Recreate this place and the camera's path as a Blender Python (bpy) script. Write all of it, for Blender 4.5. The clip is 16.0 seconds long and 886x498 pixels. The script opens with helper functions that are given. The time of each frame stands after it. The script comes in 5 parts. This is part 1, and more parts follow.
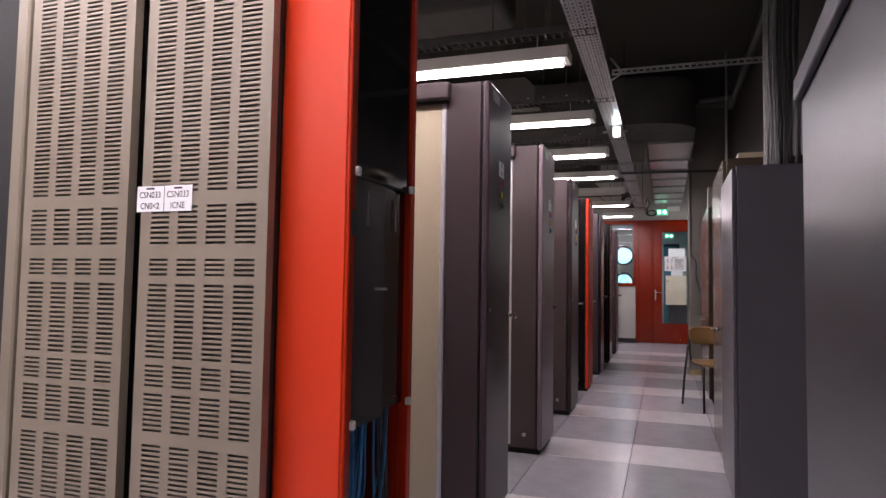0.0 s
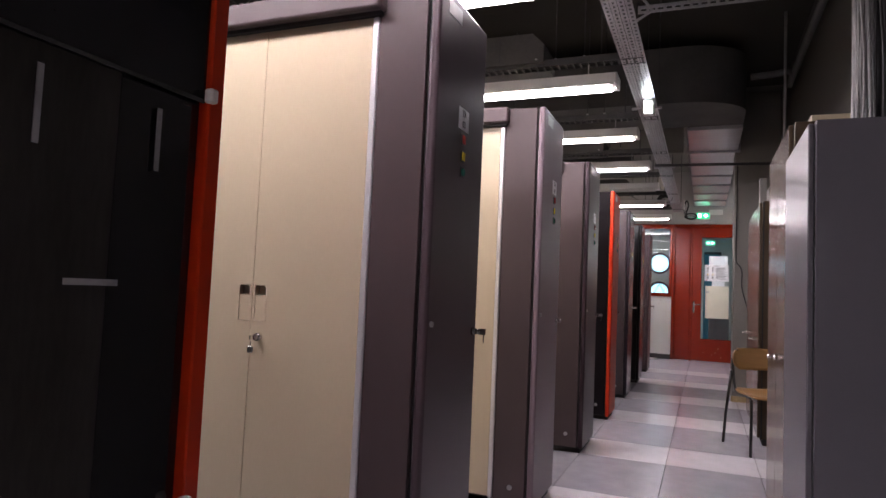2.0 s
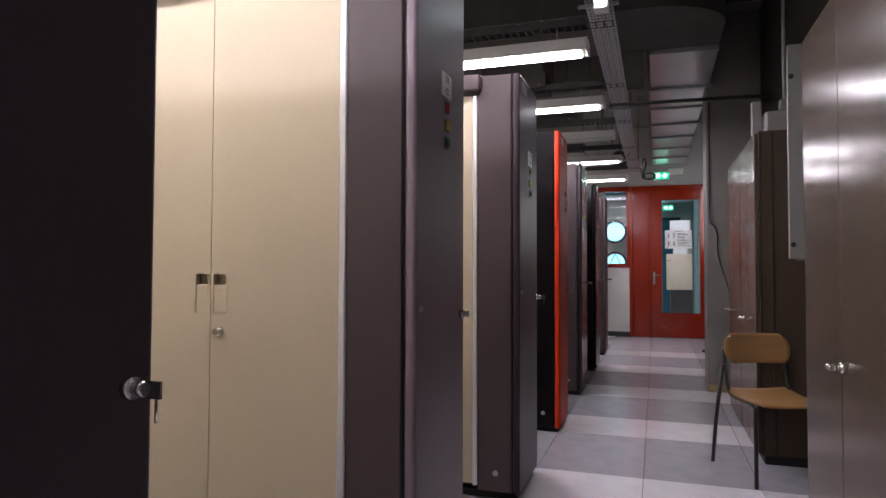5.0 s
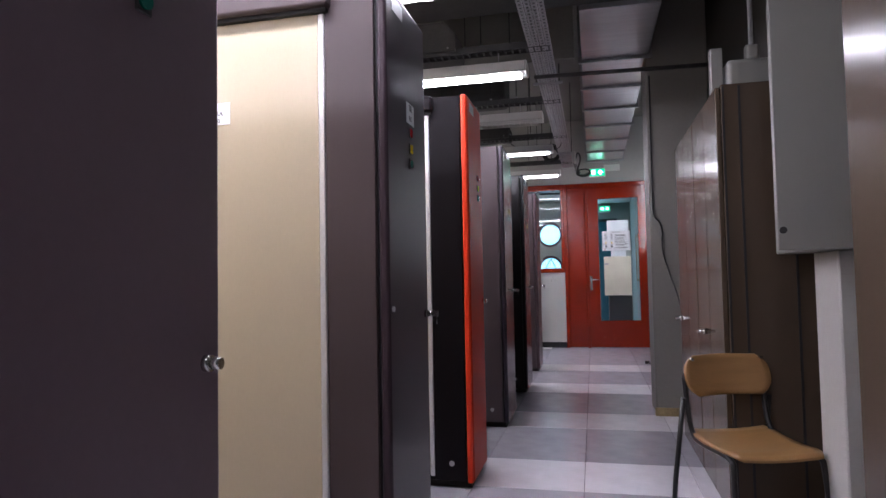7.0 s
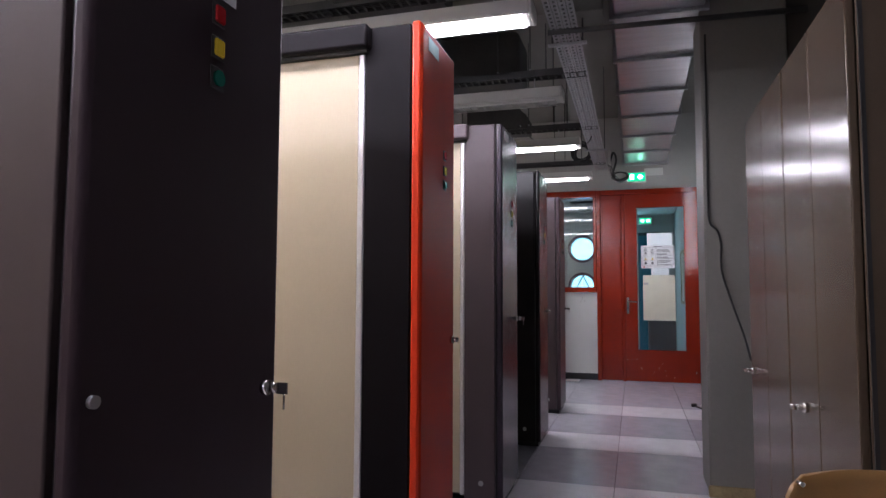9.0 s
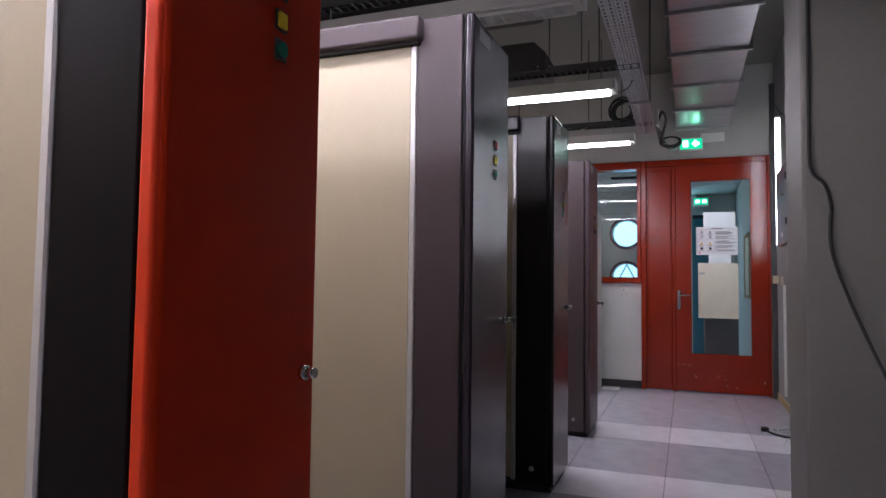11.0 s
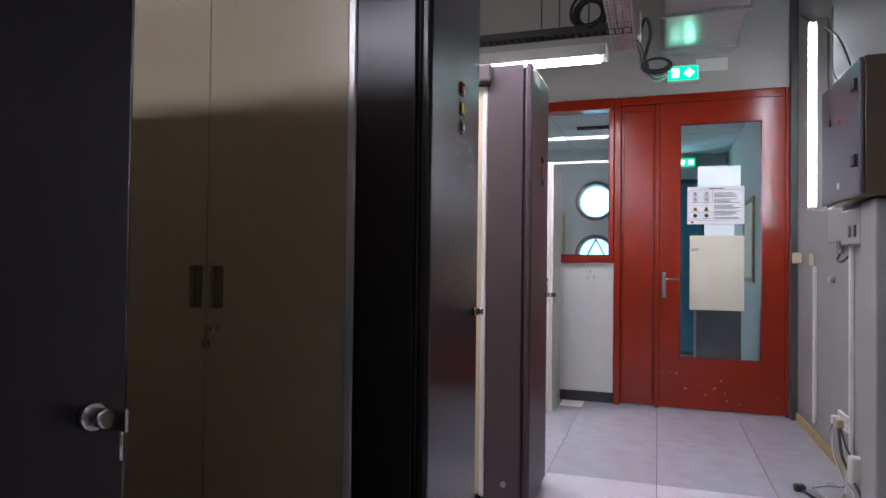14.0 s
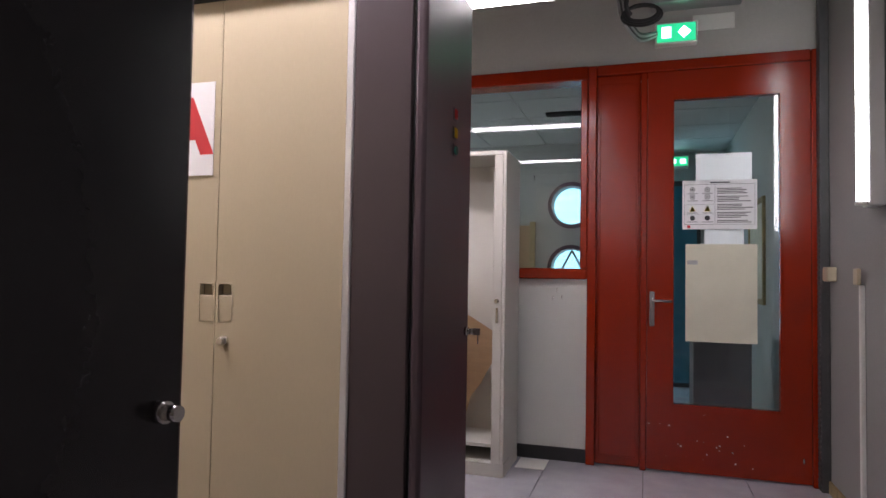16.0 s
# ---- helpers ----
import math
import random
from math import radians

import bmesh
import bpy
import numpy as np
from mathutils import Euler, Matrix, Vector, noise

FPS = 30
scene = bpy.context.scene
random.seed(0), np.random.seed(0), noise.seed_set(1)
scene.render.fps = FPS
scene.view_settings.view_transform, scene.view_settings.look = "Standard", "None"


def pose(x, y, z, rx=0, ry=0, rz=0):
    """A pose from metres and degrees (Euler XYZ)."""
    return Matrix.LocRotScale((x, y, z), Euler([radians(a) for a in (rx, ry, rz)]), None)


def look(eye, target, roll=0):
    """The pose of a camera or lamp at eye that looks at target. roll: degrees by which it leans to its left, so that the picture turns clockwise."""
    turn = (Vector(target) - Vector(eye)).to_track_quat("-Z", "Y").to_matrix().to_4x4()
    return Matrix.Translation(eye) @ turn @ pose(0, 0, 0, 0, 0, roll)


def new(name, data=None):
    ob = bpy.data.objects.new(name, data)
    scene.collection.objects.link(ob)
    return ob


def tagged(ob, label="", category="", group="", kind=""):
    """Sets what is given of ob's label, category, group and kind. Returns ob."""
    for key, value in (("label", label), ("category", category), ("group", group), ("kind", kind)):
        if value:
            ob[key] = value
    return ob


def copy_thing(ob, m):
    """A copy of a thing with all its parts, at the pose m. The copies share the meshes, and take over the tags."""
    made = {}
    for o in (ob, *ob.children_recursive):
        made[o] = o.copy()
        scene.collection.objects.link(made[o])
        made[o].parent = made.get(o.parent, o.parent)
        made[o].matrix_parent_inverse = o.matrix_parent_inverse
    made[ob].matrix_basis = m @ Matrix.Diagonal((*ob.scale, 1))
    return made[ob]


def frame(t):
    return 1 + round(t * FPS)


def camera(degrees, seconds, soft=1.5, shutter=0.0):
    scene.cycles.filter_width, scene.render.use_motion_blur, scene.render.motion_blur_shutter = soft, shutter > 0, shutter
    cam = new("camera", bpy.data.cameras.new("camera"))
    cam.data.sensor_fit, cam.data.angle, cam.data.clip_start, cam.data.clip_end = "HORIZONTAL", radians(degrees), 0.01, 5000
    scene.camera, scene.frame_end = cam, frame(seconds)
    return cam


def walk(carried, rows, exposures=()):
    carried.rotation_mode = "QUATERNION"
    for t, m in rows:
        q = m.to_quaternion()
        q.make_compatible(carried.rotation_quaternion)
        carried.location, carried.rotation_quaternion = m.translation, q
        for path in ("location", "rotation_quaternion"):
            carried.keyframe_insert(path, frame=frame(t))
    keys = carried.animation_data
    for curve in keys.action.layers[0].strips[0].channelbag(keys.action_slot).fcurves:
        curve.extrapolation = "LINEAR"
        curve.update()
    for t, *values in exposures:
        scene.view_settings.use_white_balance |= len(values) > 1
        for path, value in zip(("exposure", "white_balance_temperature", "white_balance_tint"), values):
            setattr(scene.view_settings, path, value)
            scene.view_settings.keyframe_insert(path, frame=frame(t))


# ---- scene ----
cam = camera(69.3, 16.0)
PATH = [
    (0, (0.033, 0.696, 1.124), (-0.619, 2.584, 1.237), 0.9),
    (0.5, (0.035, 0.961, 1.106), (-0.6, 2.855, 1.207), 1.0),
    (1, (0.019, 1.226, 1.124), (-0.619, 3.12, 1.197), 1.3),
    (1.5, (0.023, 1.519, 1.112), (-0.674, 3.391, 1.216), 1.6),
    (2, (0.038, 1.78, 1.122), (-0.718, 3.628, 1.247), 2.5),
    (2.5, (-0.014, 2.079, 1.115), (-0.72, 3.946, 1.229), 2.1),
    (3, (-0.054, 2.307, 1.116), (-0.705, 4.197, 1.182), 1.9),
    (3.5, (-0.079, 2.568, 1.114), (-0.732, 4.458, 1.158), 1.2),
    (5.8, (-0.115, 3.744, 1.127), (-0.732, 5.645, 1.202), -0.5),
    (6, (-0.103, 3.844, 1.116), (-0.719, 5.745, 1.194), -0.7),
    (6.5, (-0.117, 4.175, 1.115), (-0.679, 6.091, 1.214), -0.8),
    (7, (-0.106, 4.48, 1.108), (-0.56, 6.426, 1.2), -1.1),
    (7.5, (-0.063, 4.841, 1.138), (-0.59, 6.765, 1.272), -0.7),
    (8, (-0.05, 5.149, 1.114), (-0.608, 7.065, 1.246), -0.3),
    (8.5, (-0.054, 5.472, 1.138), (-0.618, 7.386, 1.274), 0.1),
    (10.8, (-0.047, 6.981, 1.177), (-0.721, 8.861, 1.288), 0.7),
    (11, (-0.053, 7.144, 1.148), (-0.764, 9.011, 1.253), 0.7),
    (11.5, (-0.078, 7.422, 1.15), (-0.811, 9.281, 1.233), 0.5),
    (12, (-0.123, 7.734, 1.164), (-0.778, 9.623, 1.225), 0.3),
    (12.5, (-0.13, 8.075, 1.195), (-0.843, 9.943, 1.242), 1.1),
    (13, (-0.157, 8.441, 1.143), (-0.897, 10.298, 1.203), 0.6),
    (13.5, (-0.176, 8.776, 1.174), (-0.816, 10.669, 1.234), 0.9),
    (14, (-0.187, 9.133, 1.167), (-0.821, 11.029, 1.204), 0.7),
    (14.5, (-0.175, 9.456, 1.171), (-0.82, 11.348, 1.21), 0.7),
    (15, (-0.2, 9.81, 1.175), (-0.798, 11.718, 1.221), 0.9),
    (15.5, (-0.202, 10.116, 1.15), (-0.702, 12.052, 1.182), 0.5),
    (16, (-0.175, 10.456, 1.181), (-0.777, 12.361, 1.261), 1.0),
]
walk(cam, [(t, look(eye, target, roll)) for t, eye, target, roll in PATH],
     exposures=[(0.0, -0.25, 6750, 14), (1.5, 0.0, 6700, 13), (2.0, 0.08, 6700, 13), (2.5, -0.15, 6650, 13), (3.0, -0.2, 6650, 13),
                (3.5, -0.12, 6600, 12), (6.0, -0.25, 6150, 9), (7.0, 0.0, 5950, 10), (8.0, -0.25, 6150, 9), (8.5, -0.1, 6000, 9),
                (11.0, -0.2, 6050, 11), (11.5, 0.02, 6050, 10), (12.0, -0.15, 6050, 9), (12.5, -0.32, 6050, 9), (13.0, -0.15, 6000, 9),
                (13.5, 0.25, 5950, 8), (14.0, 0.33, 5950, 8), (14.5, 0.35, 6000, 8), (15.0, 0.3, 6150, 9), (15.5, 0.02, 6400, 10),
                (16.0, -0.38, 6650, 11)])

# ---- world and light ----
world = bpy.data.worlds.new("world")
scene.world = world
world.use_nodes = True
wbg = world.node_tree.nodes["Background"]
sky = world.node_tree.nodes.new("ShaderNodeTexSky")
sky.sky_type, sky.sun_disc = "NISHITA", False
sky.sun_elevation, sky.sun_rotation = radians(35), radians(200)
world.node_tree.links.new(sky.outputs[0], wbg.inputs[0])
wbg.inputs[1].default_value = 0.12
TUBE, WALL_TUBE, FAR_FILL = 46.0, 29.0, 4.5   # strength of the lit diffusers: hall, wall; and of the far room's added glow

# ---- materials ----
def material(name, base, rough=0.5, metal=0.0, vary=0.12, scale=6.0, grain=120.0, bump=0.05, spec=0.5, coat=0.0,
             second=None, streak=(1, 1, 1), emit=None, strength=0.0, wear=0.03):
    """A painted or plain surface: broad tone changes, fine grain, uneven gloss and slight relief."""
    m = bpy.data.materials.new(name)
    m.use_nodes = True
    n, l = m.node_tree.nodes, m.node_tree.links
    b = n["Principled BSDF"]
    tc = n.new("ShaderNodeTexCoord")
    mp = n.new("ShaderNodeMapping")
    mp.inputs["Scale"].default_value = streak
    l.new(tc.outputs["Object"], mp.inputs[0])
    big = n.new("ShaderNodeTexNoise")
    big.inputs["Scale"].default_value, big.inputs["Detail"].default_value = scale, 5
    l.new(mp.outputs[0], big.inputs[0])
    fine = n.new("ShaderNodeTexNoise")
    fine.inputs["Scale"].default_value, fine.inputs["Detail"].default_value = grain, 3
    l.new(mp.outputs[0], fine.inputs[0])
    mix = n.new("ShaderNodeMix")
    mix.data_type = "RGBA"
    dark = [c * (1 - vary) for c in base]
    other = second or [min(1, c * (1 + vary)) for c in base]
    mix.inputs[6].default_value, mix.inputs[7].default_value = (*dark, 1), (*other, 1)
    sm = n.new("ShaderNodeMath")
    sm.operation = "MULTIPLY_ADD"
    l.new(fine.outputs[0], sm.inputs[0])
    sm.inputs[1].default_value = 0.5
    l.new(big.outputs[0], sm.inputs[2])
    sh = n.new("ShaderNodeMapRange")
    sh.inputs["From Min"].default_value, sh.inputs["From Max"].default_value = 0.45, 1.05
    l.new(sm.outputs[0], sh.inputs[0])
    l.new(sh.outputs[0], mix.inputs[0])
    l.new(mix.outputs[2], b.inputs["Base Color"])
    rr = n.new("ShaderNodeMapRange")
    rr.inputs["To Min"].default_value, rr.inputs["To Max"].default_value = max(0.02, rough - wear), min(1, rough + wear)
    l.new(big.outputs[0], rr.inputs[0])
    l.new(rr.outputs[0], b.inputs["Roughness"])
    b.inputs["Metallic"].default_value = metal
    b.inputs["Specular IOR Level"].default_value = spec
    b.inputs["Coat Weight"].default_value = coat
    b.inputs["Coat Roughness"].default_value = 0.12
    if bump:
        bp = n.new("ShaderNodeBump")
        bp.inputs["Strength"].default_value, bp.inputs["Distance"].default_value = bump, 0.002
        l.new(fine.outputs[0], bp.inputs["Height"])
        l.new(bp.outputs[0], b.inputs["Normal"])
    if emit:
        b.inputs["Emission Color"].default_value = (*emit, 1)
        b.inputs["Emission Strength"].default_value = strength
    return m


def glass(name, tint=(0.9, 0.95, 0.95), rough=0.0):
    m = bpy.data.materials.new(name)
    m.use_nodes = True
    b = m.node_tree.nodes["Principled BSDF"]
    b.inputs["Base Color"].default_value = (*tint, 1)
    b.inputs["Roughness"].default_value = rough
    b.inputs["Transmission Weight"].default_value = 1.0
    b.inputs["IOR"].default_value = 1.45
    return m


M = dict(
    brown=material("brown_enamel", (0.066, 0.048, 0.05), 0.40, spec=0.36, vary=0.1, grain=500, bump=0.015, scale=2),
    purple=material("purple_brown_enamel", (0.07, 0.053, 0.058), 0.35, spec=0.36, vary=0.1, grain=500, bump=0.015, scale=2),
    black=material("black_brown_enamel", (0.008, 0.0065, 0.008), 0.4, spec=0.1, vary=0.15, grain=500, bump=0.015, scale=2),
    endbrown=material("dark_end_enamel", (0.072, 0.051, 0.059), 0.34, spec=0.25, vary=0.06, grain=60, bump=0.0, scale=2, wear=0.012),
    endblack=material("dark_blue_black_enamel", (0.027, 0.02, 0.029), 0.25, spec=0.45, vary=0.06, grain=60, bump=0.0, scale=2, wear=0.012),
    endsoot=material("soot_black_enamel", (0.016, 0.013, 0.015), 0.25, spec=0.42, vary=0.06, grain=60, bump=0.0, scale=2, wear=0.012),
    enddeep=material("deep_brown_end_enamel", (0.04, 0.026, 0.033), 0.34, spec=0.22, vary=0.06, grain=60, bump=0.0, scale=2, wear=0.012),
    # rack 2's end: the same brown enamel, lightened for the light it catches
    endlit=material("lightened_brown_end_enamel", (0.19, 0.142, 0.165), 0.36, spec=0.36, vary=0.06, grain=60, bump=0.0, scale=2, wear=0.012),
    # white wall paint, darkened to offset the wall tube's light in the recess
    wallrecess=material("dimmed_scuffed_white_paint", (0.25, 0.246, 0.24), 0.6, vary=0.09, grain=60, bump=0.25, scale=1.6),
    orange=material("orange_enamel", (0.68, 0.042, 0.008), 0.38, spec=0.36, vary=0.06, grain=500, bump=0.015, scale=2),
    # orange racks' aisle faces: a darker orange that carries their shade
    orangeshade=material("shaded_orange_enamel", (0.40, 0.023, 0.003), 0.42, spec=0.14, vary=0.1, grain=500, bump=0.015, scale=2),
    cream=material("cream_lacquer", (0.49, 0.42, 0.295), 0.33, vary=0.04, grain=200, bump=0.012, scale=3, streak=(1, 1, 0.3)),
    gripshade=material("shaded_cream_grip", (0.17, 0.14, 0.09), 0.5, vary=0.08, grain=200),
    chrome=material("brushed_aluminium", (0.72, 0.72, 0.74), 0.38, metal=0.55, vary=0.06, grain=300, streak=(1, 1, 0.05)),
    steel=material("nickel_steel", (0.68, 0.67, 0.65), 0.22, metal=1, vary=0.1, grain=200),
    galv=material("galvanised_steel", (0.42, 0.42, 0.43), 0.42, metal=0.8, vary=0.2, scale=20, grain=90),
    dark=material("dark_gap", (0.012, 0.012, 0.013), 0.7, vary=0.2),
    grille=material("beige_sheet_metal", (0.225, 0.19, 0.145), 0.42, vary=0.05, grain=300, bump=0.05),
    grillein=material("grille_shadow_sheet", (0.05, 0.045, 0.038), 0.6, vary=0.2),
    smoke=material("smoked_acrylic", (0.012, 0.012, 0.014), 0.06, vary=0.3, scale=14, bump=0.0, wear=0.03),
    smoke2=material("dull_smoked_sheet", (0.026, 0.023, 0.021), 0.2, vary=0.3, scale=9, bump=0.02, wear=0.08, streak=(1, 1, 0.2)),
    greycab=material("grey_sheet_metal", (0.098, 0.094, 0.108), 0.30, spec=0.22, wear=0.02, vary=0.08, grain=250, bump=0.04, scale=3),
    greypan=material("brushed_grey_panel", (0.062, 0.061, 0.071), 0.30, metal=0.4, spec=0.15, vary=0.26, grain=150, bump=0.10, scale=4, streak=(3, 0.4, 3), wear=0.04),
    tan=material("taupe_sheet_metal", (0.08, 0.058, 0.041), 0.18, spec=0.2, wear=0.02, vary=0.08, grain=250, bump=0.03, scale=3),
    wall=material("off_white_wall_paint", (0.42, 0.41, 0.385), 0.6, vary=0.07, grain=60, bump=0.25, scale=1.6),
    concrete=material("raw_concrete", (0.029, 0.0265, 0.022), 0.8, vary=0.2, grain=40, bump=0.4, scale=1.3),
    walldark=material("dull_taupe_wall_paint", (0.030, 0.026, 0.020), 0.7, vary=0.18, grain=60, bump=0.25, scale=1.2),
    columnshade=material("shaded_white_column_paint", (0.22, 0.21, 0.19), 0.55, vary=0.08, grain=50, bump=0.3, scale=1.8),
    wallgrey=material("grey_wall_paint", (0.22, 0.215, 0.195), 0.65, vary=0.12, grain=60, bump=0.25, scale=1.5),
    red=material("red_door_enamel", (0.245, 0.0155, 0.002), 0.2, vary=0.1, grain=200, bump=0.05, scale=3, spec=0.5),
    white=material("white_enamel", (0.72, 0.72, 0.68), 0.4, vary=0.05, grain=200, bump=0.04, scale=3),
    panelwhite=material("white_panel", (0.66, 0.67, 0.64), 0.45, vary=0.05, grain=100, bump=0.05, scale=2),
    boxgrey=material("grey_white_box_enamel", (0.25, 0.245, 0.228), 0.4, vary=0.05, grain=200, bump=0.04, scale=3),
    lightgrey=material("light_grey_enamel", (0.52, 0.51, 0.47), 0.38, vary=0.06, grain=200, bump=0.04, scale=3),
    paper=material("white_paper", (0.78, 0.78, 0.8), 0.8, vary=0.03, grain=200, bump=0.02),
    paperwarm=material("ivory_paper", (0.66, 0.64, 0.52), 0.8, vary=0.06, grain=200, bump=0.05),
    ink=material("ink", (0.03, 0.03, 0.035), 0.7, vary=0.1),
    blackplastic=material("black_plastic", (0.02, 0.02, 0.02), 0.45, vary=0.15),
    rubber=material("black_rubber", (0.016, 0.016, 0.017), 0.6, vary=0.2),
    greycable=material("grey_cable_sheath", (0.30, 0.30, 0.30), 0.5, vary=0.2, scale=20),
    darkcable=material("dark_cable_sheath", (0.05, 0.05, 0.052), 0.5, vary=0.25, scale=20),
    bluecable=material("blue_cable_sheath", (0.03, 0.20, 0.42), 0.4, vary=0.3, scale=30),
    duct=material("galvanised_duct_sheet", (0.44, 0.44, 0.46), 0.33, metal=0.85, vary=0.15, scale=5, grain=80, streak=(0.5, 4, 1)),
    duct_dark=material("dusty_insulated_duct", (0.075, 0.073, 0.07), 0.75, vary=0.25, scale=4, grain=60, bump=0.3),
    rail=material("dark_painted_steel", (0.055, 0.055, 0.056), 0.55, vary=0.25, scale=10),
    wood=material("beech_plywood", (0.31, 0.17, 0.062), 0.4, vary=0.14, grain=90, bump=0.05, scale=4, streak=(1, 8, 8)),
    blacktube=material("black_tubular_steel", (0.015, 0.015, 0.016), 0.3, vary=0.15),
    skirt=material("chipped_wooden_skirting", (0.34, 0.26, 0.13), 0.7, vary=0.35, scale=14, grain=80, bump=0.3),
    darkskirt=material("dark_plastic_skirting", (0.03, 0.03, 0.034), 0.5, vary=0.2),
    lamp_body=material("white_lamp_housing", (0.62, 0.62, 0.60), 0.4, vary=0.06, grain=150),
    tube=material("lit_fluorescent_diffuser", (0.9, 0.9, 0.9), 0.4, emit=(1.0, 0.915, 0.985), strength=TUBE),
    walltube=material("lit_wall_tube", (0.9, 0.9, 0.9), 0.4, emit=(0.95, 0.96, 1.0), strength=WALL_TUBE),
    farfill=material("far_room_fill_glow", (0.7, 0.8, 0.9), 0.9, emit=(0.8, 0.92, 1.0), strength=FAR_FILL, vary=0.05, scale=1.0),
    tube_off=material("unlit_diffuser", (0.55, 0.55, 0.54), 0.35, vary=0.05),
    flood=material("lit_emergency_lens", (0.9, 0.9, 0.9), 0.3, emit=(0.85, 0.93, 1.0), strength=45),
    exitgreen=material("lit_green_exit_face", (0.0, 0.4, 0.2), 0.3, emit=(0.02, 0.55, 0.25), strength=1.6),
    exitwhite=material("lit_white_exit_symbol", (0.7, 0.9, 0.8), 0.3, emit=(0.55, 1.0, 0.8), strength=4.5),
    b_red=material("red_button", (0.42, 0.015, 0.02), 0.25, vary=0.05),
    b_yellow=material("yellow_button", (0.72, 0.52, 0.03), 0.25, vary=0.05),
    b_green=material("green_button", (0.01, 0.16, 0.11), 0.25, vary=0.05),
    teal=material("teal_door_paint", (0.01, 0.12, 0.17), 0.4, vary=0.08),
    porthole=material("plum_porthole_frame", (0.06, 0.02, 0.04), 0.35, vary=0.1),
    daylight=material("bright_daylight_beyond", (0.5, 0.7, 0.8), 0.9, emit=(0.45, 0.80, 1.0), strength=2.2, vary=0.1, scale=1.2),
    cardboard=material("cardboard", (0.45, 0.30, 0.17), 0.8, vary=0.1, streak=(1, 1, 6)),
    yellowsign=material("yellow_warning_sticker", (0.75, 0.55, 0.05), 0.5, vary=0.05),
    redpaint=material("red_sign_print", (0.55, 0.03, 0.04), 0.5, vary=0.05),
    bluebucket=material("grey_panel_far", (0.10, 0.105, 0.115), 0.4, vary=0.1),
    ceilingtile=material("white_ceiling_board", (0.62, 0.62, 0.60), 0.8, vary=0.05, grain=120, bump=0.2),
    farwall=material("far_room_wall_paint", (0.42, 0.42, 0.395), 0.6, vary=0.06, grain=60, bump=0.1),
    clear=glass("clear_glass"),
)


def tile_material(name, base, other):
    """Speckled vinyl floor panel whose tone shifts a little from panel to panel."""
    m = material(name, base, 0.23, vary=0.04, scale=7, grain=110, bump=0.03, second=other, wear=0.04)
    n, l = m.node_tree.nodes, m.node_tree.links
    b = n["Principled BSDF"]
    src = b.inputs["Base Color"].links[0].from_socket
    info = n.new("ShaderNodeObjectInfo")
    rng = n.new("ShaderNodeMapRange")
    rng.inputs["To Min"].default_value, rng.inputs["To Max"].default_value = 0.9, 1.06
    l.new(info.outputs["Random"], rng.inputs[0])
    hsv = n.new("ShaderNodeHueSaturation")
    l.new(rng.outputs[0], hsv.inputs["Value"])
    l.new(src, hsv.inputs["Color"])
    l.new(hsv.outputs[0], b.inputs["Base Color"])
    return m


M["tile_light"] = tile_material("light_vinyl_tile", (0.64, 0.625, 0.67), (0.72, 0.70, 0.745))
# dark tile by the door, lightened: the wall tube's light in its colour
M["tile_lit"] = tile_material("lit_dark_vinyl_tile", (0.39, 0.385, 0.43), (0.46, 0.455, 0.50))
M["tile_dark"] = tile_material("dark_vinyl_tile", (0.32, 0.31, 0.35), (0.385, 0.378, 0.42))

# ---- building helpers ----
ORIGIN = {}


def box(bm, x0, x1, y0, y1, z0, z1, r=0.0, seg=1, m=None):
    """A box, its edges rounded by r, added to bm."""
    vs = [bm.verts.new((x, y, z)) for x in (x0, x1) for y in (y0, y1) for z in (z0, z1)]
    fs = [bm.faces.new([vs[i] for i in f]) for f in ((0, 1, 3, 2), (4, 6, 7, 5), (0, 4, 5, 1), (2, 3, 7, 6), (0, 2, 6, 4), (1, 5, 7, 3))]
    if m is not None:
        bmesh.ops.transform(bm, matrix=m, verts=vs)
    if r:
        es = {e for f in fs for e in f.edges}
        cut = bmesh.ops.bevel(bm, geom=list(es), offset=r, segments=seg, affect="EDGES", profile=0.5)
        for f in cut["faces"]:
            f.smooth = seg > 1 and f.calc_area() < 40 * r * max(x1 - x0, y1 - y0, z1 - z0) and min(e.calc_length() for e in f.edges) < 1.2 * r
    return bm


def B(x0, x1, y0, y1, z0, z1, r=0.0, seg=1):
    return box(bmesh.new(), x0, x1, y0, y1, z0, z1, r, seg)


def cyl(bm, p, q, r, sides=12, r2=None):
    """A cylinder or cone from p to q."""
    p, q = Vector(p), Vector(q)
    d = q - p
    m = Matrix.Translation((p + q) / 2) @ d.to_track_quat("Z", "Y").to_matrix().to_4x4()
    made = bmesh.ops.create_cone(bm, cap_ends=True, segments=sides, radius1=r, radius2=r if r2 is None else r2, depth=d.length, matrix=m)
    for f in {f for v in made["verts"] for f in v.link_faces}:
        f.smooth = len(f.verts) == 4
    return bm


